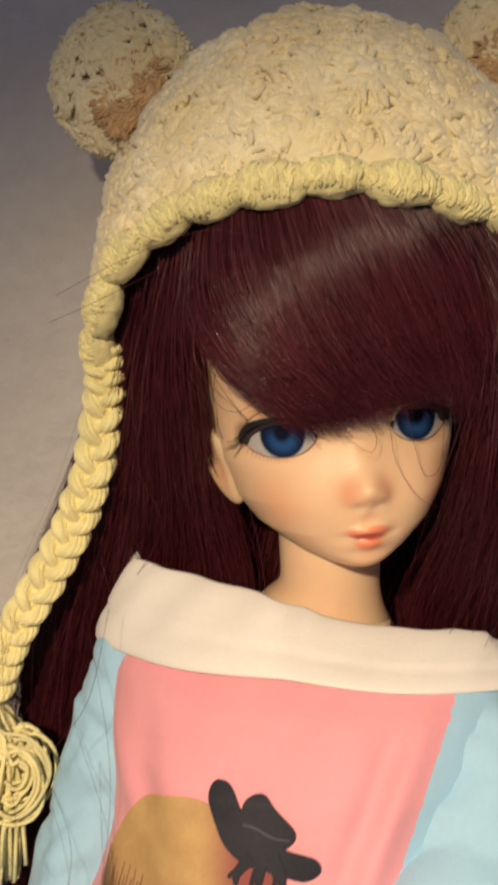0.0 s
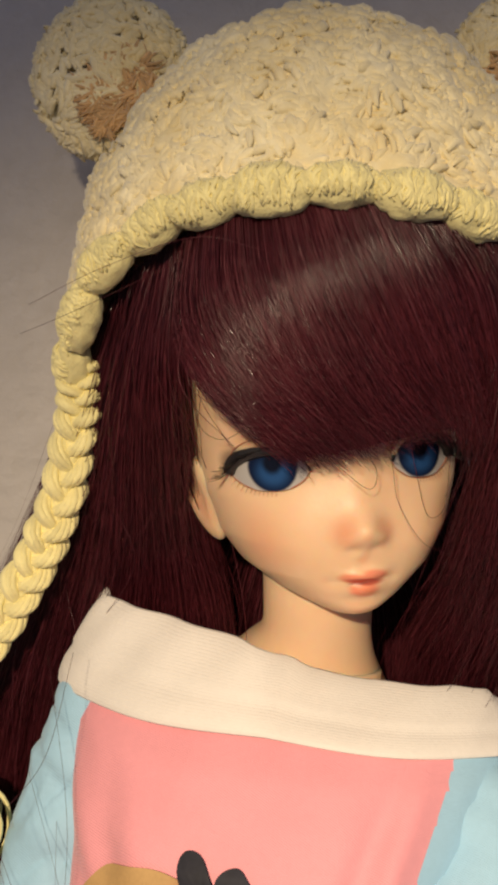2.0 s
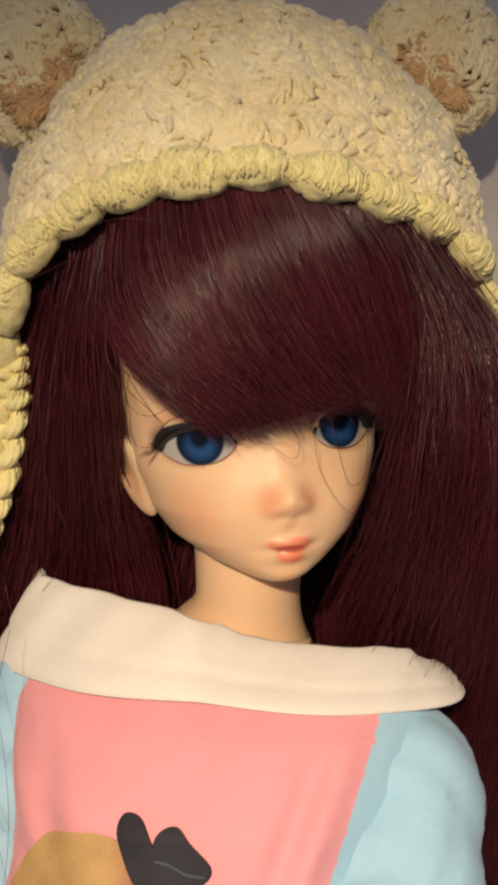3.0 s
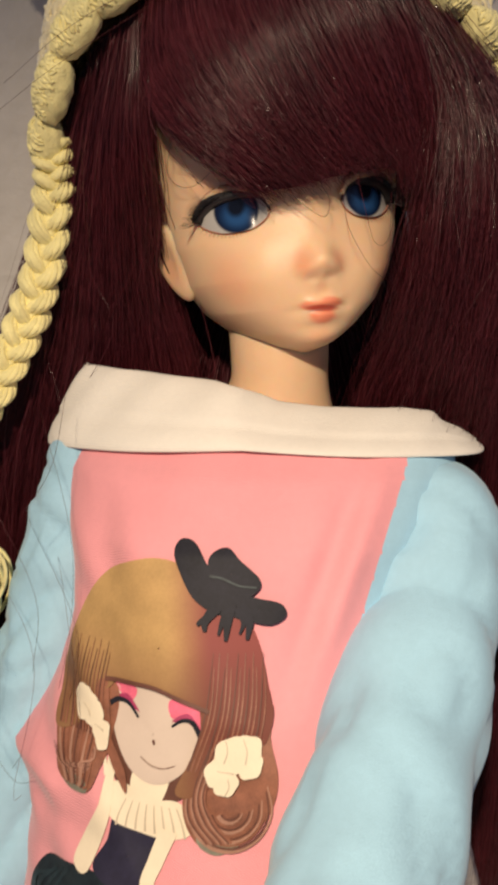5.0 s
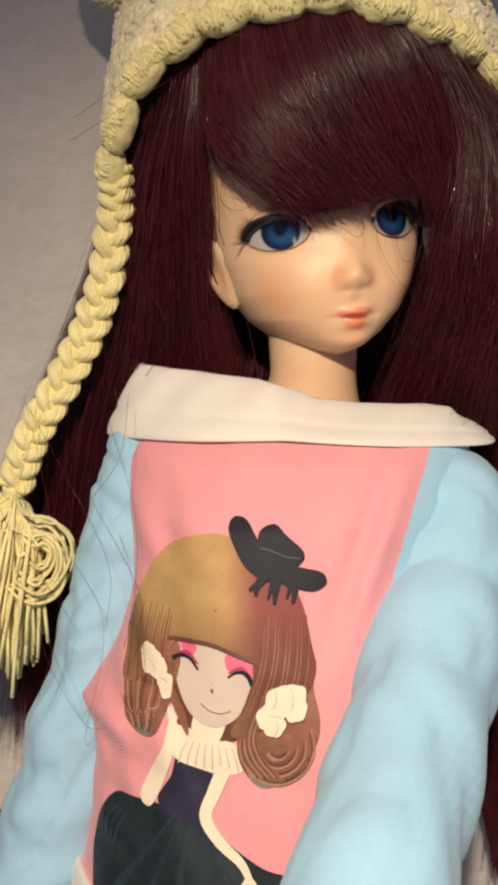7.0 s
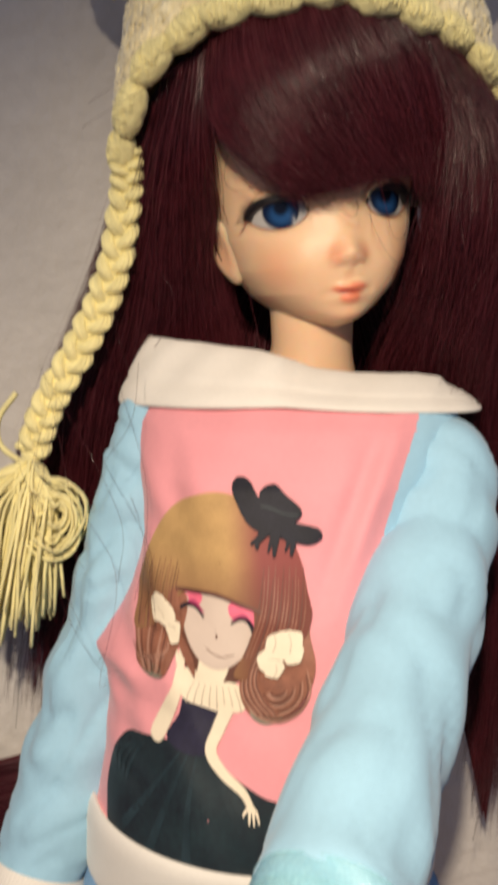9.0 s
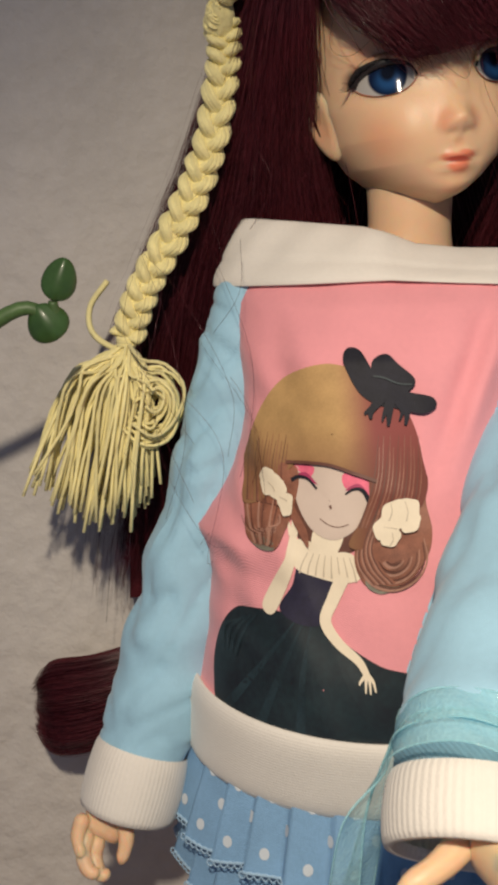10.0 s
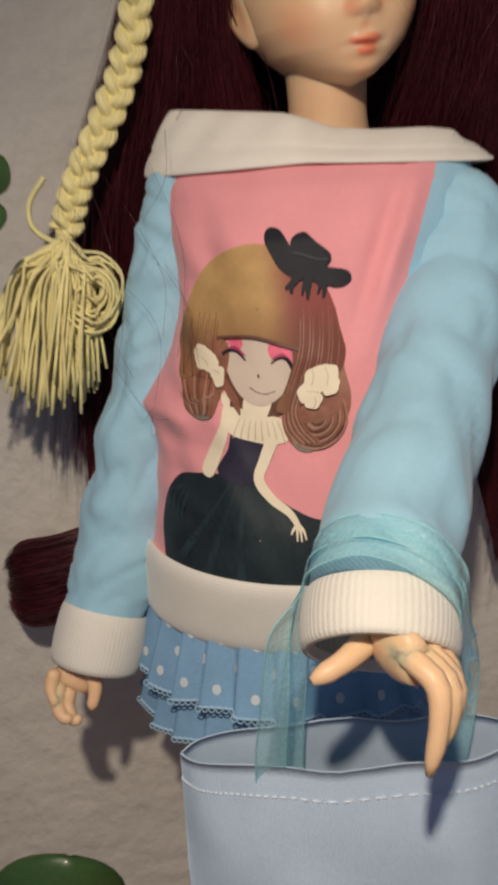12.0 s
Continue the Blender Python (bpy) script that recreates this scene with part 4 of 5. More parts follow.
tier("lower_ruffle", 0.170, 0.1370, 0.053, 0.0610, 0.043, 0.0490, DENIM, 24, 1.0, "pleated blue lower ruffle")
upper, uv3 = tier("upper_ruffle", 0.188, 0.1565, 0.0535, 0.0620, 0.0435, 0.0520, DENIM, 27, 2.4, "pleated upper ruffle with white dots")
dots = []
for i in range(4, 15, 4):
    for j in range(3 + (i // 4 % 2) * 6, 360, 13):
        p = uv3[i, j]
        nrm = np.cross(uv3[i, (j + 1) % 360] - uv3[i, j - 1], uv3[i + 1, j] - uv3[i - 1, j])
        nrm /= np.linalg.norm(nrm) + 1e-12
        if nrm @ (p - np.array((0, 0.2185, p[2]))) < 0:
            nrm = -nrm
        if p[1] > 0.225:
            continue
        e1 = np.cross(nrm, (0, 0, 1))
        e1 /= np.linalg.norm(e1) + 1e-12
        e2 = np.cross(nrm, e1)
        dots.append([p + nrm * 0.0004 + 0.0016 * (math.cos(x) * e1 + 1.15 * math.sin(x) * e2) for x in np.arange(10) * math.pi / 5])
for i, ring in enumerate(dots[:280]):
    mesh_of("dot", ring, [tuple(range(10))], DOT, upper)

# ---- the bag ----
bag = thing("cloth_bag", "pale blue cloth bag hanging from an organza ribbon", "bag")


def bag_shell(off, z_top, z_low, name, parent, m):
    rows, k = 40, 120
    v = []
    for i in range(rows):
        t = i / (rows - 1)
        z = z_top + (z_low - z_top) * t
        for j in range(k):
            q = 2 * math.pi * j / k
            c, s = math.cos(q), math.sin(q)
            a, bb = 0.0530 + off + 0.002 * t, 0.0115 + off + 0.006 * math.sin(math.pi * t)
            x = a * np.sign(c) * abs(c) ** 0.6
            y = bb * np.sign(s) * max(0.0, 1 - abs(x / a) ** 3.0) ** 0.8
            sag = -0.0012 * (1 - (x / a) ** 2) * (1 - t) * (1.0 if s < 0 else 0.4) + 0.0012 * math.sin(x * 160 + (2 if s > 0 else 0)) * (1 - t)
            y += 0.0016 * noise.noise((x * 55, z * 45, s * 2)) + 0.0010 * math.sin(x * 120 + z * 60) * (1 - 0.5 * t)
            v.append(Vector((0.0030 + x, 0.1330 + y - 0.12 * x, z + sag)))
    return v, rows, k


v, rows, k = bag_shell(0, 0.1700, 0.056, "", None, None)
w, _, _ = bag_shell(-0.0009, 0.1700, 0.060, "", None, None)
f = grid_faces(rows, k)
body = Pile().add(v, f + [tuple((rows - 1) * k + j for j in range(k))]).add(w, [q[::-1] for q in f] + [tuple((rows - 1) * k + j for j in range(k))[::-1]])
rim = [(j, (j + 1) % k, rows * k + (j + 1) % k, rows * k + j) for j in range(k)]
body.f += rim
body.m += [0] * len(rim)
bag_body = body.make("pouch", BAGC, bag, "pale blue woven cloth pouch, open at the top")
v3 = np.array(v).reshape(rows, k, 3)
stitch = Pile()
row = v3[3]
for j in range(k):
    a, c = row[j], row[(j + 1) % k]
    seg = np.linalg.norm(c - a)
    parts_n = max(1, int(seg / 0.0032))
    for i in range(parts_n):
        p, q = a + (c - a) * (i + 0.15) / parts_n, a + (c - a) * (i + 0.8) / parts_n
        out = np.array((0, -0.0004 if a[1] < 0.133 - 0.12 * (a[0] - 0.003) else 0.0004, 0))
        stitch.add(*tube([p + out, q + out], 0.00032, 4))
stitch.make("stitching", THREAD, bag_body, "white running stitch")


def ribbon(name, ctrl, side, width, parent, label=""):
    """A ribbon along ctrl, its width laid along side, with tiny waves."""
    p = spline(ctrl, 70)
    s = spline(side, 70)
    s /= np.linalg.norm(s, axis=1)[:, None]
    v = []
    for i in range(70):
        for j in range(9):
            e = (j / 8 - 0.5) * width
            v.append(p[i] + s[i] * e + np.array((0, -0.0006, 0.0006)) * math.sin(i * 0.55 + j * 0.5))
    edge = Pile().add(v, grid_faces(70, 9, False))
    for j in (0, 8):
        edge.add(*tube(np.array(v).reshape(70, 9, 3)[:, j], 0.00028, 4))
    return edge.make(name, ORGANZA, parent, label)


# round the wrist, then down to the front and to the back of the pouch
def strap(c, radius, front, width):
    d = np.array((0.45, 0.80, 0.38))
    d /= np.linalg.norm(d)
    a = np.cross(d, (0, 0, 1))
    a /= np.linalg.norm(a)
    up = np.cross(a, d)
    arc = [np.array(c) + radius * (math.cos(x) * a + math.sin(x) * up) for x in np.radians((172, 148, 120, 90, 55, 20, -15))]
    y = 0.1290 if front else 0.1410
    lo, hi = (-0.0245, 0.0270) if front else (-0.0170, 0.0300)
    path = [(lo, y + 0.002, 0.150), (lo - 0.0005, y - 0.004, 0.172), (lo + 0.0005, y - 0.014 if front else y - 0.014, 0.198), (lo + 0.0025, y - 0.018 if front else y - 0.022, 0.222)] + arc + [(hi + 0.002, y - 0.014 if front else y - 0.012, 0.200), (hi + 0.002, y - 0.004, 0.172), (hi, y + 0.002, 0.150)]
    sides = [(1, 0, 0), (1, 0.05, 0), (0.9, 0.3, 0.1), (0.8, 0.6, 0.15)] + [tuple(d)] * 7 + [(0.85, 0.5, 0.1), (1, 0.05, 0), (1, 0, 0)]
    ribbon("ribbon", path, sides, width, bag, "shiny blue organza ribbon strap")


strap((0.0022, 0.1020, 0.2322), 0.0196, True, 0.0085)
strap((0.0042, 0.1065, 0.2345), 0.0196, False, 0.0080)

# ---- the wig ----
wig = thing("wig", "long wine-red wig with side-swept fringe", "wig")


def strands(name, guides, count, radius, parent, spread=0.0018, depth=0.004, seg=12, m=HAIR, taper=0.35, label="", wave=0.0006, clump=26):
    """Hair between guide curves: each strand blends two neighbours and leans to one of some clumps."""
    g = np.array([spline(c, seg) for c in guides])
    centres = np.sort(rng.uniform(0, len(g) - 1, clump))
    shifts = rng.normal(0, 1, (clump, 3)) * np.array((0.4, 1.0, 0.4)) * depth * 0.35
    w = rng.uniform(0, len(g) - 1.0001, count)
    c = np.abs(centres[None] - w[:, None]).argmin(1)
    end = rng.uniform(1 - taper, 1, (count, 1))
    along = np.linspace(0, 1, seg)[None] * end
    pull = rng.uniform(0.1, 0.65, (count, 1)) * along ** 1.5
    ww = np.clip(w[:, None] * (1 - pull) + centres[c][:, None] * pull, 0, len(g) - 1.001)
    k = ww.astype(int)
    fr = (ww - k)[..., None]
    pos = along * (seg - 1)
    i0 = np.minimum(pos.astype(int), seg - 2)
    fi = (pos - i0)[..., None]
    at = lambda kk: g[kk, i0] * (1 - fi) + g[kk, i0 + 1] * fi
    p = at(k) * (1 - fr) + at(k + 1) * fr
    al = along[..., None]
    p = p + shifts[c][:, None] * al + rng.normal(0, 1, (count, 1, 3)) * spread * (0.4 + al)
    p[..., 1] += rng.uniform(0, depth, (count, 1))
    for n in range(2):
        p = p + wave / (n + 1) * np.sin(al * rng.uniform(3, 9, (count, 1, 1)) * (n + 1) + rng.uniform(0, 6.28, (count, 1, 1))) * rng.normal(0, 1, (count, 1, 3)) * al
    tg = np.gradient(p, axis=1)
    tg /= np.linalg.norm(tg, axis=2)[..., None] + 1e-12
    a = np.cross(tg, np.array((0.0, 1.0, 0.05)))
    a /= np.linalg.norm(a, axis=2)[..., None] + 1e-12
    bb = np.cross(a, tg)
    rad = (radius * rng.uniform(0.5, 1.4, (count, 1)) * np.linspace(1, 0.3, seg)[None])[..., None]
    V = np.stack([p + rad * (math.cos(q) * a + math.sin(q) * bb) for q in (0, 2.0944, 4.1888)], 2)
    one = np.array([(i * 3 + j, i * 3 + 3 + j, i * 3 + 3 + (j + 1) % 3, i * 3 + (j + 1) % 3) for i in range(seg - 1) for j in range(3)])
    F = (one[None] + (np.arange(count) * seg * 3)[:, None, None]).reshape(-1, 4)
    return tagged(raw_mesh(name, V, F, m, parent), label, kind="stuff")


def raw_mesh(name, V, F, m, parent):
    """A mesh of many small quads, straight from arrays."""
    me = bpy.data.meshes.new(name)
    me.vertices.add(V.size // 3)
    me.vertices.foreach_set("co", V.ravel())
    me.loops.add(F.size)
    me.loops.foreach_set("vertex_index", F.ravel().astype(np.int32))
    me.polygons.add(len(F))
    me.polygons.foreach_set("loop_start", np.arange(len(F), dtype=np.int32) * 4)
    me.polygons.foreach_set("use_smooth", np.ones(len(F), dtype=bool))
    me.materials.append(m)
    me.update(calc_edges=True)
    ob = new(name, me)
    ob.parent = parent
    return ob


FRINGE = [[(-0.0125, 0.2190, 0.440), (-0.0135, 0.2145, 0.4200), (-0.0060, 0.2085, 0.4075), (0.0040, 0.2065, 0.4010), (0.0130, 0.2075, 0.3953)],
          [(-0.0060, 0.2110, 0.447), (-0.0050, 0.2060, 0.4280), (0.0030, 0.2035, 0.4130), (0.0130, 0.2040, 0.4025), (0.0210, 0.2060, 0.3958)],
          [(0.0080, 0.2070, 0.451), (0.0130, 0.2020, 0.4320), (0.0210, 0.2015, 0.4160), (0.0290, 0.2030, 0.4050), (0.0350, 0.2060, 0.3995)],
          [(0.0220, 0.2060, 0.452), (0.0310, 0.2020, 0.4330), (0.0390, 0.2035, 0.4180), (0.0450, 0.2080, 0.4085), (0.0490, 0.2120, 0.4020)],
          [(0.0390, 0.2100, 0.449), (0.0500, 0.2075, 0.4320), (0.0560, 0.2120, 0.4160), (0.0595, 0.2190, 0.4020), (0.0605, 0.2260, 0.3878)]]
RIGHT = [[(0.0455, 0.2135, 0.446), (0.0570, 0.213, 0.420), (0.0560, 0.222, 0.392), (0.0540, 0.234, 0.366), (0.0470, 0.246, 0.342), (0.045, 0.255, 0.312)],
         [(0.0550, 0.2175, 0.440), (0.0690, 0.215, 0.410), (0.0735, 0.217, 0.380), (0.0720, 0.228, 0.345), (0.0740, 0.250, 0.310), (0.078, 0.264, 0.240)],
         [(0.0625, 0.2240, 0.436), (0.0800, 0.221, 0.400), (0.0880, 0.223, 0.370), (0.0900, 0.232, 0.330), (0.0950, 0.250, 0.260), (0.095, 0.262, 0.170)],
         [(0.0690, 0.2320, 0.428), (0.0870, 0.232, 0.390), (0.0970, 0.235, 0.350), (0.1010, 0.244, 0.300), (0.1030, 0.257, 0.230), (0.100, 0.265, 0.150)]]
LEFT = [[(-0.013, 0.220, 0.440), (-0.0135, 0.220, 0.415), (-0.0115, 0.232, 0.393), (-0.0085, 0.246, 0.372), (-0.0010, 0.253, 0.348), (0.002, 0.257, 0.318)],
        [(-0.019, 0.225, 0.436), (-0.0240, 0.232, 0.410), (-0.0260, 0.244, 0.385), (-0.0270, 0.253, 0.360), (-0.0310, 0.261, 0.330), (-0.036, 0.270, 0.270)],
        [(-0.025, 0.230, 0.432), (-0.0310, 0.240, 0.405), (-0.0360, 0.250, 0.380), (-0.0430, 0.258, 0.355), (-0.0540, 0.266, 0.315), (-0.068, 0.274, 0.225)],
        [(-0.029, 0.236, 0.426), (-0.0370, 0.246, 0.400), (-0.0440, 0.256, 0.375), (-0.0540, 0.262, 0.345), (-0.0680, 0.269, 0.300), (-0.085, 0.277, 0.205)]]
BACK = [[(x0, 0.283, 0.430), (x0 * 1.05, 0.287, 0.38), (x1, 0.286, 0.33), (x1 * 1.05, 0.285, 0.27), (x1 * 1.1, 0.284, 0.205)]
        for x0, x1 in ((-0.03, -0.072), (-0.01, -0.040), (0.015, 0.006), (0.035, 0.045), (0.055, 0.075), (0.068, 0.098))]


def sheet(name, guides, push, parent, label=""):
    """The dense under-layer of a lock: a closed sheet a little behind its strands."""
    seg = 24
    g = np.array([spline(c, seg) for c in guides])
    cols = 30
    v = []
    for lay_off in (push, push + 0.004):
        for i in range(seg):
            for j in range(cols):
                w = j / (cols - 1) * (len(g) - 1.001)
                k = int(w)
                p = g[k, i] * (1 - (w - k)) + g[k + 1, i] * (w - k)
                v.append(p + np.array((0, lay_off, 0)))
    a = grid_faces(seg, cols, False)
    o = seg * cols
    f = a + [tuple(x + o for x in q)[::-1] for q in a]
    return mesh_of(name, v, f, HAIR_UNDER, parent, label)


v, f = ball((0.021, 0.250, 0.408), (0.0375, 0.0385, 0.055), 24, 40)
keep = [q for q in f if not any((v[i][1] < 0.236 and v[i][2] < 0.425) or v[i][2] < 0.376 for i in q)]
mesh_of("cap", v, keep, HAIR_UNDER, wig)
sheet("under_layer", FRINGE, 0.0025, wig)
sheet("under_layer", RIGHT, 0.003, wig)
sheet("under_layer", LEFT[:3], 0.003, wig)
sheet("under_layer", BACK, 0.002, wig)
WISPS = [LEFT[3], [(-0.030, 0.238, 0.425), (-0.041, 0.250, 0.400), (-0.052, 0.258, 0.370), (-0.068, 0.264, 0.335), (-0.084, 0.270, 0.295), (-0.098, 0.280, 0.205)]]
strands("fringe", FRINGE, 6500, 0.00011, wig, 0.0011, 0.0036, 16, label="side-swept glossy fringe", wave=0.0013, taper=0.10, clump=46)
strands("side_lock", RIGHT, 4600, 0.00012, wig, 0.0016, 0.005, 20, wave=0.0026, taper=0.15, label="long loose side lock", clump=34)
strands("side_lock", LEFT, 4400, 0.00012, wig, 0.0014, 0.005, 20, wave=0.0016, taper=0.12, label="long straight side lock", clump=34)
strands("wisp", WISPS, 420, 0.00008, wig, 0.0020, 0.005, 20, wave=0.0022, taper=0.3)
FRIZZ = [[(x + 0.002, y - (0.009 if z < 0.415 else 0.0), z) for x, y, z in c] for c in RIGHT]
strands("frizz", FRIZZ, 1300, 0.00009, wig, 0.0042, 0.004, 28, wave=0.0065, taper=0.4)
strands("back_hair", BACK, 1900, 0.00020, wig, 0.0030, 0.003, 12, wave=0.0020)
CURL = [[(-0.050, 0.275, 0.176 + dz), (-0.075, 0.272 - dy, 0.172 + dz * 1.3), (-0.095, 0.270 - dy, 0.166 + dz * 1.5), (-0.111, 0.272 - dy, 0.164 + dz * 1.45), (-0.1175, 0.276, 0.164 + dz * 0.65)]
        for dz, dy in ((-0.013, 0.0), (-0.006, 0.006), (0.0, 0.008), (0.006, 0.006), (0.013, 0.0))]
sheet("curled_end", CURL, 0.003, wig)
strands("curled_end", CURL, 1200, 0.00020, wig, 0.0006, 0.004, 12, taper=0.1, wave=0.0003, label="blunt curled hair end beside the wall")

# single loose hairs
stray = Pile()
LOOSE = [[head_at(-0.004, 0.043, 0.010), head_at(0.004, 0.0425, 0.004), head_at(0.006, 0.0415, -0.006), head_at(0.012, 0.039, -0.016), head_at(0.020, 0.033, -0.0205)],
         [head_at(0.008, 0.042, 0.012), head_at(0.010, 0.042, 0.0), head_at(0.013, 0.040, -0.010), head_at(0.018, 0.037, -0.009), head_at(0.020, 0.036, 0.002)],
         [head_at(-0.006, 0.043, 0.009), head_at(0.001, 0.0425, 0.002), head_at(0.000, 0.041, -0.003), head_at(-0.007, 0.039, 0.003)],
         [head_at(-0.030, 0.024, 0.024), head_at(-0.033, 0.022, 0.012), head_at(-0.028, 0.026, 0.008), head_at(-0.020, 0.034, 0.014)],
         [head_at(-0.028, 0.026, 0.026), head_at(-0.026, 0.030, 0.016), head_at(-0.020, 0.035, 0.008)],
         [(-0.050, 0.238, 0.425), (-0.030, 0.212, 0.432), (-0.010, 0.200, 0.438), (0.004, 0.199, 0.436)],
         [(-0.052, 0.238, 0.418), (-0.034, 0.215, 0.424), (-0.012, 0.203, 0.434)],
         [(-0.036, 0.225, 0.345), (-0.038, 0.205, 0.330), (-0.046, 0.204, 0.318)]]
for c in LOOSE:
    stray.add(*tube(spline([tuple(q) for q in c], 24), 0.000055, 4))
for i in range(90):
    w = rng.uniform(0, 2.999)
    g = LEFT if i % 3 == 0 else RIGHT
    k = int(w)
    c = np.array(g[k]) * (1 - (w - k)) + np.array(g[k + 1]) * (w - k)
    c = c + rng.normal(0, 1, c.shape) * np.linspace(0.0005, 0.007, len(c))[:, None] + np.array((0, -0.003, 0))
    stray.add(*tube(spline(c, 24), 0.00007, 4))
for i in range(15):
    a = np.array((rng.uniform(-0.070, -0.030), 0.236, rng.uniform(0.285, 0.345)))
    n1 = a + np.array((rng.uniform(-0.008, 0.016), rng.uniform(-0.034, -0.022), rng.uniform(-0.035, -0.010)))
    n2 = n1 + np.array((rng.uniform(-0.012, 0.014), rng.uniform(-0.010, 0.0), rng.uniform(-0.040, -0.012)))
    n3 = n2 + np.array((rng.uniform(-0.014, 0.010), rng.uniform(-0.006, 0.004), rng.uniform(-0.028, 0.006)))
    stray.add(*tube(spline([a, n1, n2, n3], 26), 0.000045, 4))
for i in range(16):
    a = np.array((-0.012 + rng.uniform(-0.002, 0.004), 0.2135, 0.421 + rng.uniform(-0.004, 0.006)))
    e = np.array(head_at(-0.026 + rng.uniform(-0.004, 0.012), 0.030 + rng.uniform(0, 0.004), 0.006 + rng.uniform(0, 0.012)))
    mid = (a + e) / 2 + np.array((-0.003 + rng.uniform(-0.003, 0.003), -0.004, -0.001))
    stray.add(*tube(spline([a, mid, e], 14), 0.00007, 4))
tagged(stray.make("loose_hair", HAIR, wig), kind="stuff")

# ---- the knitted hat ----
hat = thing("knitted_hat", "fluffy cream knitted hat with round ears and braids", "hat")
HC, HA = (0.019, 0.2510, 0.426), (0.0595, 0.0480, 0.070)


def brim_z(th):
    """Height of the hat's edge at th degrees from the front."""
    return float(np.interp(abs(th), [0, 20, 41, 59, 74, 90, 110, 140, 180], [0.4495, 0.448, 0.442, 0.431, 0.415, 0.402, 0.396, 0.400, 0.402]))


def dome_at(th, t, off=0.0):
    """On the hat: th degrees from the front (plus to the doll's left), t from the edge 0 to the top 1."""
    zb = brim_z(th)
    lo = math.asin(max(-1, min(1, (zb - HC[2]) / HA[2])))
    el = lo + (math.pi / 2 - lo) * t
    a = radians(th)
    x, y, z = HA[0] * (1.07 if th > 0 else 1.0) * math.sin(a) * math.cos(el), -HA[1] * math.cos(a) * math.cos(el), HA[2] * math.sin(el)
    nrm = Vector((x / HA[0] ** 2, y / HA[1] ** 2, z / HA[2] ** 2)).normalized()
    q = Vector((a * 0.055 * math.cos(el) + 0.0015 * noise.noise((x * 300, y * 300, z * 300)), el * 0.062 + 0.0015 * noise.noise((x * 300 + 5, y * 300, z * 300)), 0.3))
    big = noise.voronoi((q.x * 105, q.y * 170, 0.5))[0]
    small = noise.voronoi((q.x * 330, q.y * 420, 0.5))[0]
    w = 0.0030 * (1 - min(1.0, big[0]) ** 1.6) + 0.0006 * (1 - min(1.0, small[0])) + 0.0016 * noise.noise((x * 90, y * 90, z * 90)) - 0.0012
    return Vector(HC) + Vector((x, y, z)) + nrm * (off + w), nrm


rows, k = 110, 330
v = [dome_at(-180 + 360 * j / k, i / (rows - 1) * 0.995)[0] for i in range(rows) for j in range(k)]
crown = mesh_of("crown", v, grid_faces(rows, k) + [tuple((rows - 1) * k + j for j in range(k))], FLUFF, hat, "fluffy cream crown")


def tufts(name, places, normals, length, radius, lie, m, parent, label=""):
    """Many curls of fine fluff that lie along a surface, as one mesh."""
    P, N = np.array(places, float), np.array(normals, float)
    n = len(P)
    T = np.array([noise.noise_vector(Vector(q) * 120) for q in P]) * 2.2 + rng.normal(0, 0.30, (n, 3))
    T -= N * (T * N).sum(1)[:, None]
    T /= np.linalg.norm(T, axis=1)[:, None]
    S = np.cross(N, T)
    L = rng.uniform(length[0], length[1], (n, 1))
    R = rng.uniform(radius[0], radius[1], (n, 1))
    H = rng.uniform(lie[0], lie[1], (n, 1))
    C = rng.uniform(-0.6, 0.6, (n, 1))
    shape = ((0.0, -0.1, 0.0, 0.8), (0.3, 0.75, 0.05, 1.2), (0.6, 1.0, 0.35, 1.2), (0.82, 0.85, 0.8, 0.9), (0.9, 0.6, 1.1, 0.3))
    sides = 4
    V = np.empty((n, len(shape), sides, 3))
    for i, (x, h, s, w) in enumerate(shape):
        mid = P + T * L * x + N * L * H * h + S * L * C * s
        for j in range(sides):
            q = 2 * math.pi * j / sides
            V[:, i, j] = mid + R * w * (math.cos(q) * N + math.sin(q) * S)
    k = len(shape) * sides
    one = np.array([(i * sides + j, (i + 1) * sides + j, (i + 1) * sides + (j + 1) % sides, i * sides + (j + 1) % sides) for i in range(len(shape) - 1) for j in range(sides)])
    F = (one[None] + (np.arange(n) * k)[:, None, None]).reshape(-1, 4)
    ob = raw_mesh(name, V, F, m, parent)
    return tagged(ob, label, kind="stuff")


spots = [dome_at(rng.uniform(-125, 125), 1 - math.sqrt(rng.uniform(0, 1)) * 0.94, -0.0007) for i in range(6500)]
tufts("fluff", [q[0] for q in spots], [q[1] for q in spots], (0.0030, 0.0062), (0.00065, 0.00125), (0.0, 0.12), FLUFF, crown)

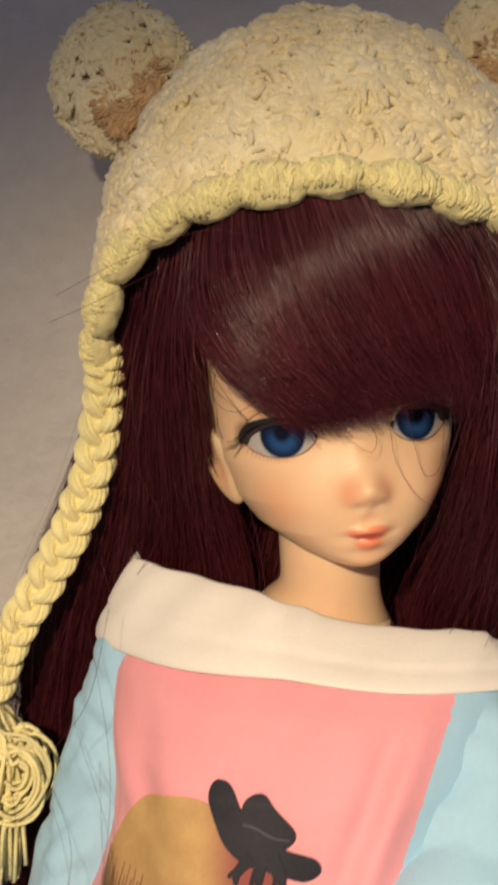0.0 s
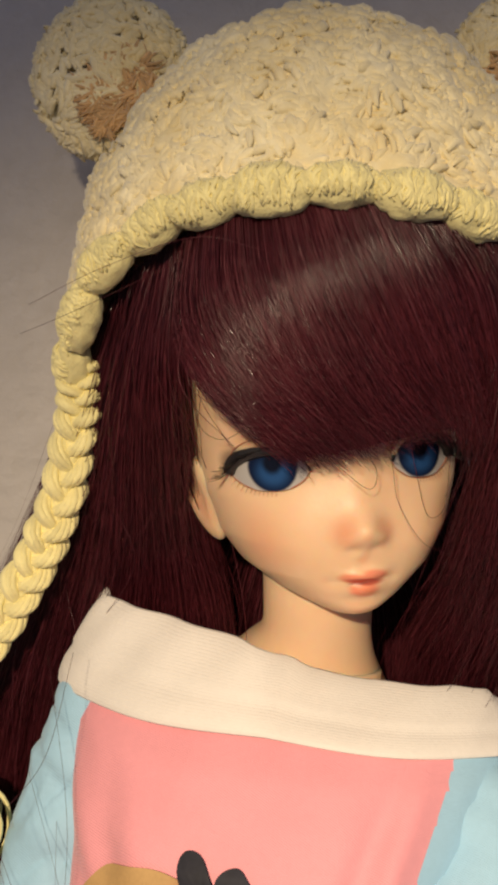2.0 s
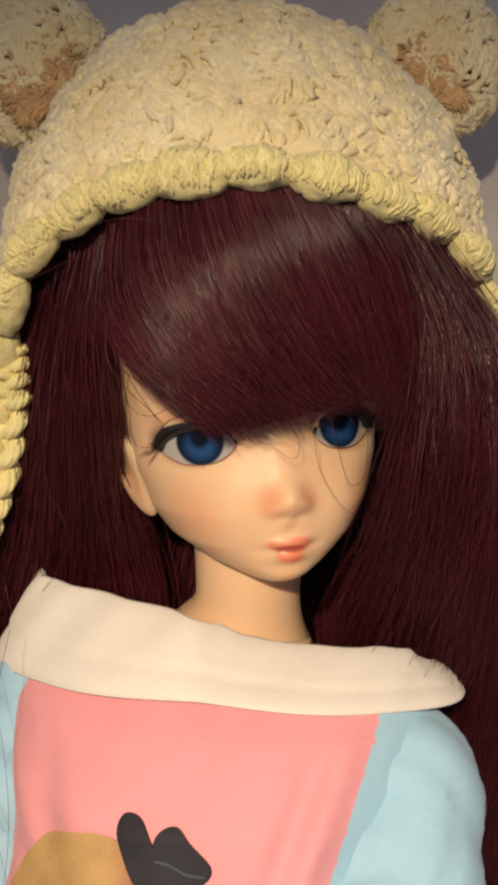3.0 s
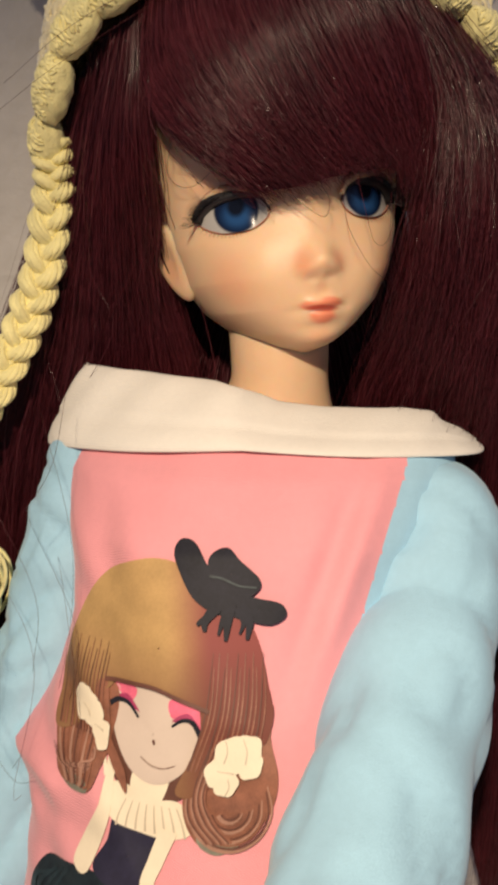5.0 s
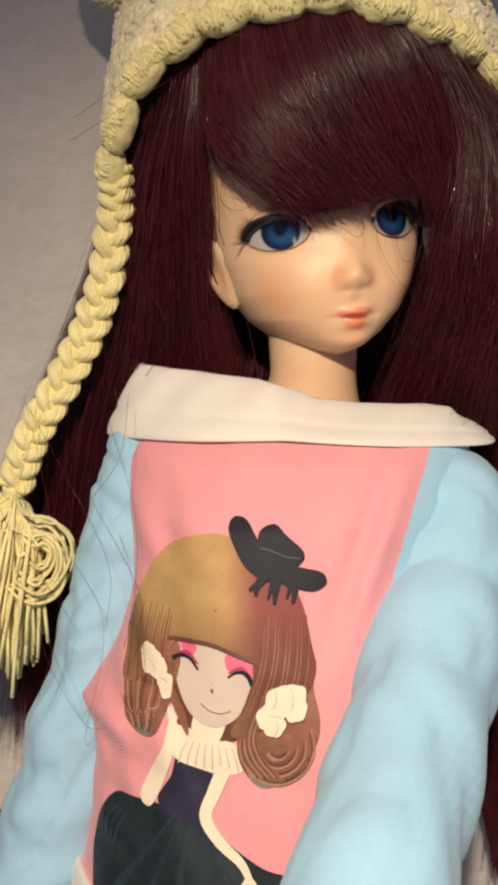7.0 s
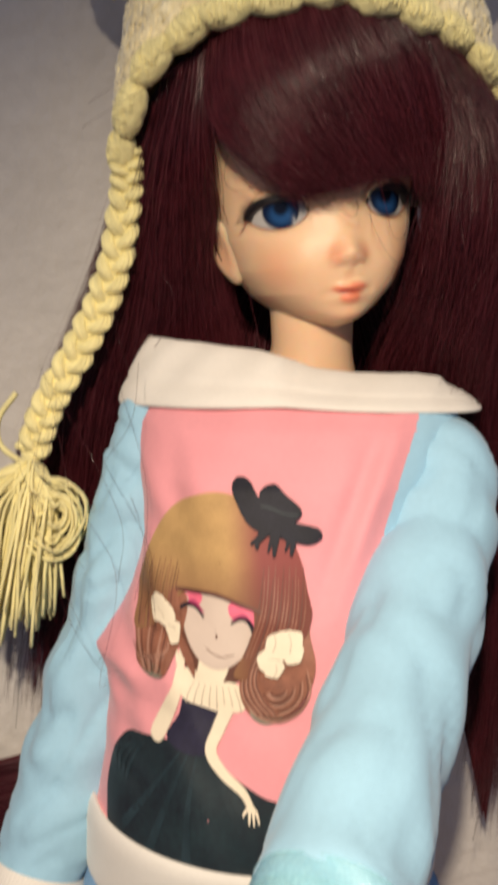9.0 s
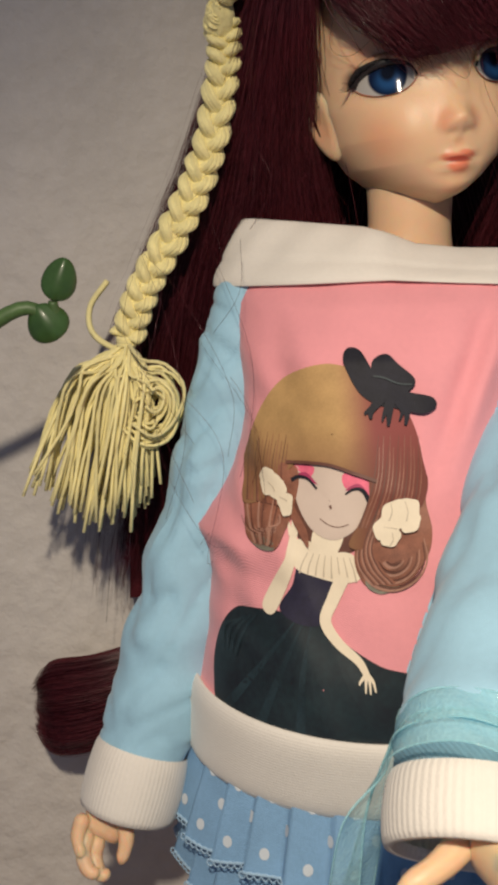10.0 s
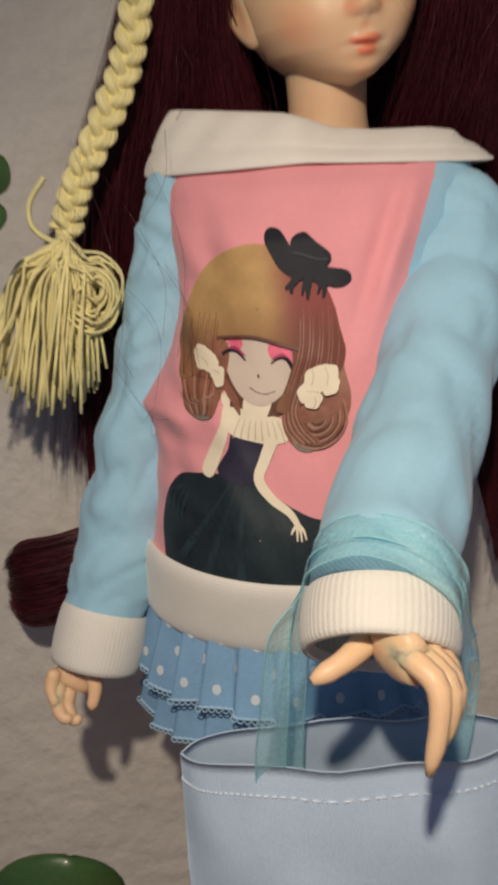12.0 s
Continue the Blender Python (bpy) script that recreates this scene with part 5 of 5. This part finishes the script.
for cx, cy, cz, tilt in ((-0.0345, 0.262, 0.4835, 0.5), (0.0720, 0.262, 0.4900, -0.5)):
    v, f = ball((0, 0, 0), (0.0180, 0.0085, 0.0185), 60, 90)
    m = Matrix.Translation((cx, cy, cz)) @ Matrix.Rotation(tilt, 4, "Y")
    ear = mesh_of("ear", [m @ (Vector(p) * (1 + 0.10 * (1 - noise.voronoi((p[0] * 190, p[1] * 190, p[2] * 190))[0][0]) + 0.04 * noise.noise((p[0] * 700, p[1] * 700, p[2] * 700))) + Vector((0, 0.003 * (1 - (p[0] / 0.0185) ** 2), 0))) for p in v], f, FLUFF, hat, "round fluffy ear with a tan middle")
    turn = m.to_3x3()
    dirs = rng.normal(0, 1, (2600, 3))
    dirs /= np.linalg.norm(dirs, axis=1)[:, None]
    tufts("fluff", [m @ Vector((d[0] * 0.0185, d[1] * 0.0085, d[2] * 0.019)) for d in dirs], [(turn @ Vector((d[0] / 0.0185, d[1] / 0.0085, d[2] / 0.019))).normalized() for d in dirs],
          (0.003, 0.0060), (0.0006, 0.0011), (0.0, 0.15), FLUFF, ear)
    heart = [(q, 0.009 * math.sqrt(w)) for q, w in zip(rng.uniform(0, 6.28, 900), rng.uniform(0, 1, 900))]
    tufts("fluff", [m @ Vector((w * math.cos(q) * 0.8 + (0.005 if cx < 0 else -0.005), -0.0080, w * math.sin(q) - 0.003)) for q, w in heart], [turn @ Vector((0, -1, 0))] * 900,
          (0.003, 0.006), (0.00025, 0.0005), (0.02, 0.25), EARTAN, ear, "tan fluffy middle")


def scallop(centre, out, down, width):
    """One crocheted scallop: a plump lump wrapped in strands of yarn that fan out downward."""
    side = out.cross(down).normalized()
    rx, ry, rz = width * 0.55, width * 0.31, 0.0042
    centre = centre + down * width * 0.13
    m = Matrix((side, down, out)).transposed()
    v, f = ball((0, 0, 0), (1, 1, 1), 26, 40)
    seed = rng.uniform(0, 9)
    puff = lambda q: 1 + 0.22 * (1 - noise.voronoi((q[0] * 2.6 + seed, q[1] * 2.3, q[2] * 1.5))[0][0]) + 0.05 * noise.noise((q[0] * 7, q[1] * 7, seed))
    lump = mesh_of("scallop", [centre + m @ Vector((q[0] * rx * puff(q), q[1] * ry * puff(q), q[2] * rz * puff(q))) for q in v], f, CREAM, hat)
    pile = Pile()
    for i in range(46):
        s1 = rng.uniform(-0.95, 0.95)
        lean = rng.uniform(-0.5, 0.5)
        pts = []
        for vv in np.linspace(rng.uniform(-0.9, -0.3), rng.uniform(0.5, 0.95), 7):
            s = max(-0.97, min(0.97, s1 + lean * vv * 0.4 + 0.06 * math.sin(vv * 6 + i)))
            q = Vector((s, vv * math.sqrt(max(0.02, 1 - s * s)), 0))
            q.z = math.sqrt(max(0.02, 1 - q.x * q.x - q.y * q.y))
            k = puff(q) * 1.015
            pts.append(tuple(centre + m @ Vector((q.x * rx * k, q.y * ry * k, q.z * rz * k))))
        pile.add(*tube(spline(pts, 11), rng.uniform(0.00040, 0.00075) * np.sin(np.linspace(0.5, math.pi - 0.5, 11)), 5))
    tagged(pile.make("yarn", CREAM, lump), kind="stuff")


ths = [-104, -92, -80, -68, -55, -42, -28.5, -14.5, -0.5, 13.5, 27.5, 41, 54, 67, 79, 91, 103]
for th in ths:
    p, nrm = dome_at(th, 0.02, 0.0002)
    q, _ = dome_at(th + 1, 0.02, 0.0002)
    r, _ = dome_at(th - 1, 0.02, 0.0002)
    along = (q - r).normalized()
    down = nrm.cross(along).normalized()
    if down.z > 0:
        down = -down
    scallop(p, nrm, down, 0.0146 + rng.uniform(-0.0016, 0.0016))

# braid with its tassel
axis = spline([(-0.0382, 0.2420, 0.4120), (-0.0390, 0.2440, 0.3980), (-0.0442, 0.2460, 0.3740), (-0.0535, 0.2465, 0.3530), (-0.0660, 0.2465, 0.3320), (-0.0735, 0.2465, 0.3135)], 130)
_, fa, fb = frames(axis)
braid_ob = mesh_of("braid", *tube(axis, 0.0022, 10), CREAM, hat, "thick three-strand cream yarn braid")
th = np.linspace(0, 2 * math.pi * 5.4, 130)
for s in range(3):
    ph = th + s * 2 * math.pi / 3
    core = axis + fa * (0.0036 * np.sin(ph))[:, None] + fb * (0.0022 * np.sin(2 * ph))[:, None]
    strand = Pile()
    for y in range(9):
        q = th * 0.8 + y * 2 * math.pi / 9
        rad = 0.0017 * rng.uniform(0.85, 1.1)
        sub = core + fa * (rad * np.cos(q))[:, None] + fb * (rad * np.sin(q))[:, None]
        strand.add(*tube(sub + rng.normal(0, 0.00006, sub.shape), 0.00095, 7))
    tagged(strand.make("yarn_strand", CREAM, braid_ob), kind="stuff")
knot_at = np.array((-0.0735, 0.2465, 0.3125))
tas = Pile()
for i in range(3):
    tas.add(*tube([knot_at + np.array((0.0028 * math.cos(a), 0.0028 * math.sin(a), 0.001 * (i - 1) + 0.0004 * math.sin(a))) for a in np.linspace(0, 6.5, 20)], 0.0008, 6))
for i in range(170):
    w = rng.uniform(0, 1)
    dep = rng.uniform(-0.008, 0.008)
    e = np.array((-0.108 + 0.040 * w, 0.243 + dep, 0.271 - 0.016 * math.sin(w * 2.6) + rng.uniform(-0.004, 0.004)))
    mid = knot_at * 0.55 + e * 0.45 + np.array((-0.006 + 0.012 * w, dep * 0.7, 0.006))
    tas.add(*tube(spline([knot_at + (0, 0, -0.001), knot_at * 0.8 + e * 0.2 + np.array((-0.003 + 0.006 * w, dep * 0.6, 0.002)), mid, e + rng.normal(0, 0.0028, 3)], 14) + 0.0010 * np.sin(np.linspace(0, 9, 14) + rng.uniform(0, 6))[:, None] * rng.normal(0, 1, 3), 0.00062, 5))
for i in range(30):
    r = rng.uniform(0.35, 1.0)
    dy = rng.uniform(-0.007, 0.006)
    c = np.array((-0.0675, 0.243 + dy, 0.2925)) + rng.normal(0, 0.0018, 3)
    pts = [knot_at] + [c + np.array((0.0105 * r * math.cos(a), 0, 0.0125 * r * math.sin(a))) for a in np.linspace(1.9, -2.4, 7)]
    tas.add(*tube(spline(pts, 22) + 0.0007 * np.sin(np.linspace(0, 12, 22) + rng.uniform(0, 6))[:, None] * rng.normal(0, 1, 3), 0.00062, 5))
tagged(tas.make("tassel", CREAM, hat, "loose looped yarn tassel"), kind="stuff")
end = Pile().add(*tube(spline([knot_at, (-0.076, 0.252, 0.3085), (-0.0855, 0.258, 0.3140), (-0.0865, 0.262, 0.3230), (-0.0800, 0.262, 0.3320)], 30), 0.0011, 6))
end.make("yarn_end", CREAM, braid_ob)

# ---- the plant beside the doll ----
plant = thing("plant", "green plant sprig with thick round leaves", "plant")
stem = mesh_of("stem", *tube(spline([(-0.190, 0.215, -0.045), (-0.180, 0.215, 0.15), (-0.160, 0.210, 0.280), (-0.1074, 0.2070, 0.3236), (-0.0932, 0.2080, 0.3232), (-0.0920, 0.2070, 0.3283)], 40),
                              np.linspace(0.0035, 0.0014, 40), 10), STEM, plant)


def leaf(c, rx, ry, thick, m):
    v, f = ball((0, 0, 0), (rx, thick, ry), 14, 20)
    v = [m @ (Vector((p[0] * (1 - 0.18 * p[2] / ry), p[1] + 0.25 * p[0] ** 2 / rx - 0.0008 * math.exp(-(p[0] / 0.0008) ** 2), p[2]))) for p in v]
    mesh_of("leaf", v, f, LEAF, plant)


leaf(0, 0.0050, 0.0064, 0.0017, Matrix.Translation((-0.0898, 0.2070, 0.3345)) @ Matrix.Rotation(0.35, 4, "Y"))
leaf(0, 0.0062, 0.0058, 0.0019, Matrix.Translation((-0.0942, 0.2070, 0.3222)) @ Matrix.Rotation(-0.5, 4, "Y"))
leaf(0, 0.0260, 0.0200, 0.006, Matrix.Translation((-0.1020, 0.200, 0.0660)) @ Matrix.Rotation(0.3, 4, "Y"))
mesh_of("stem", *tube(spline([(-0.186, 0.215, 0.02), (-0.15, 0.208, 0.05), (-0.118, 0.202, 0.062)], 16), 0.002, 8), STEM, plant)
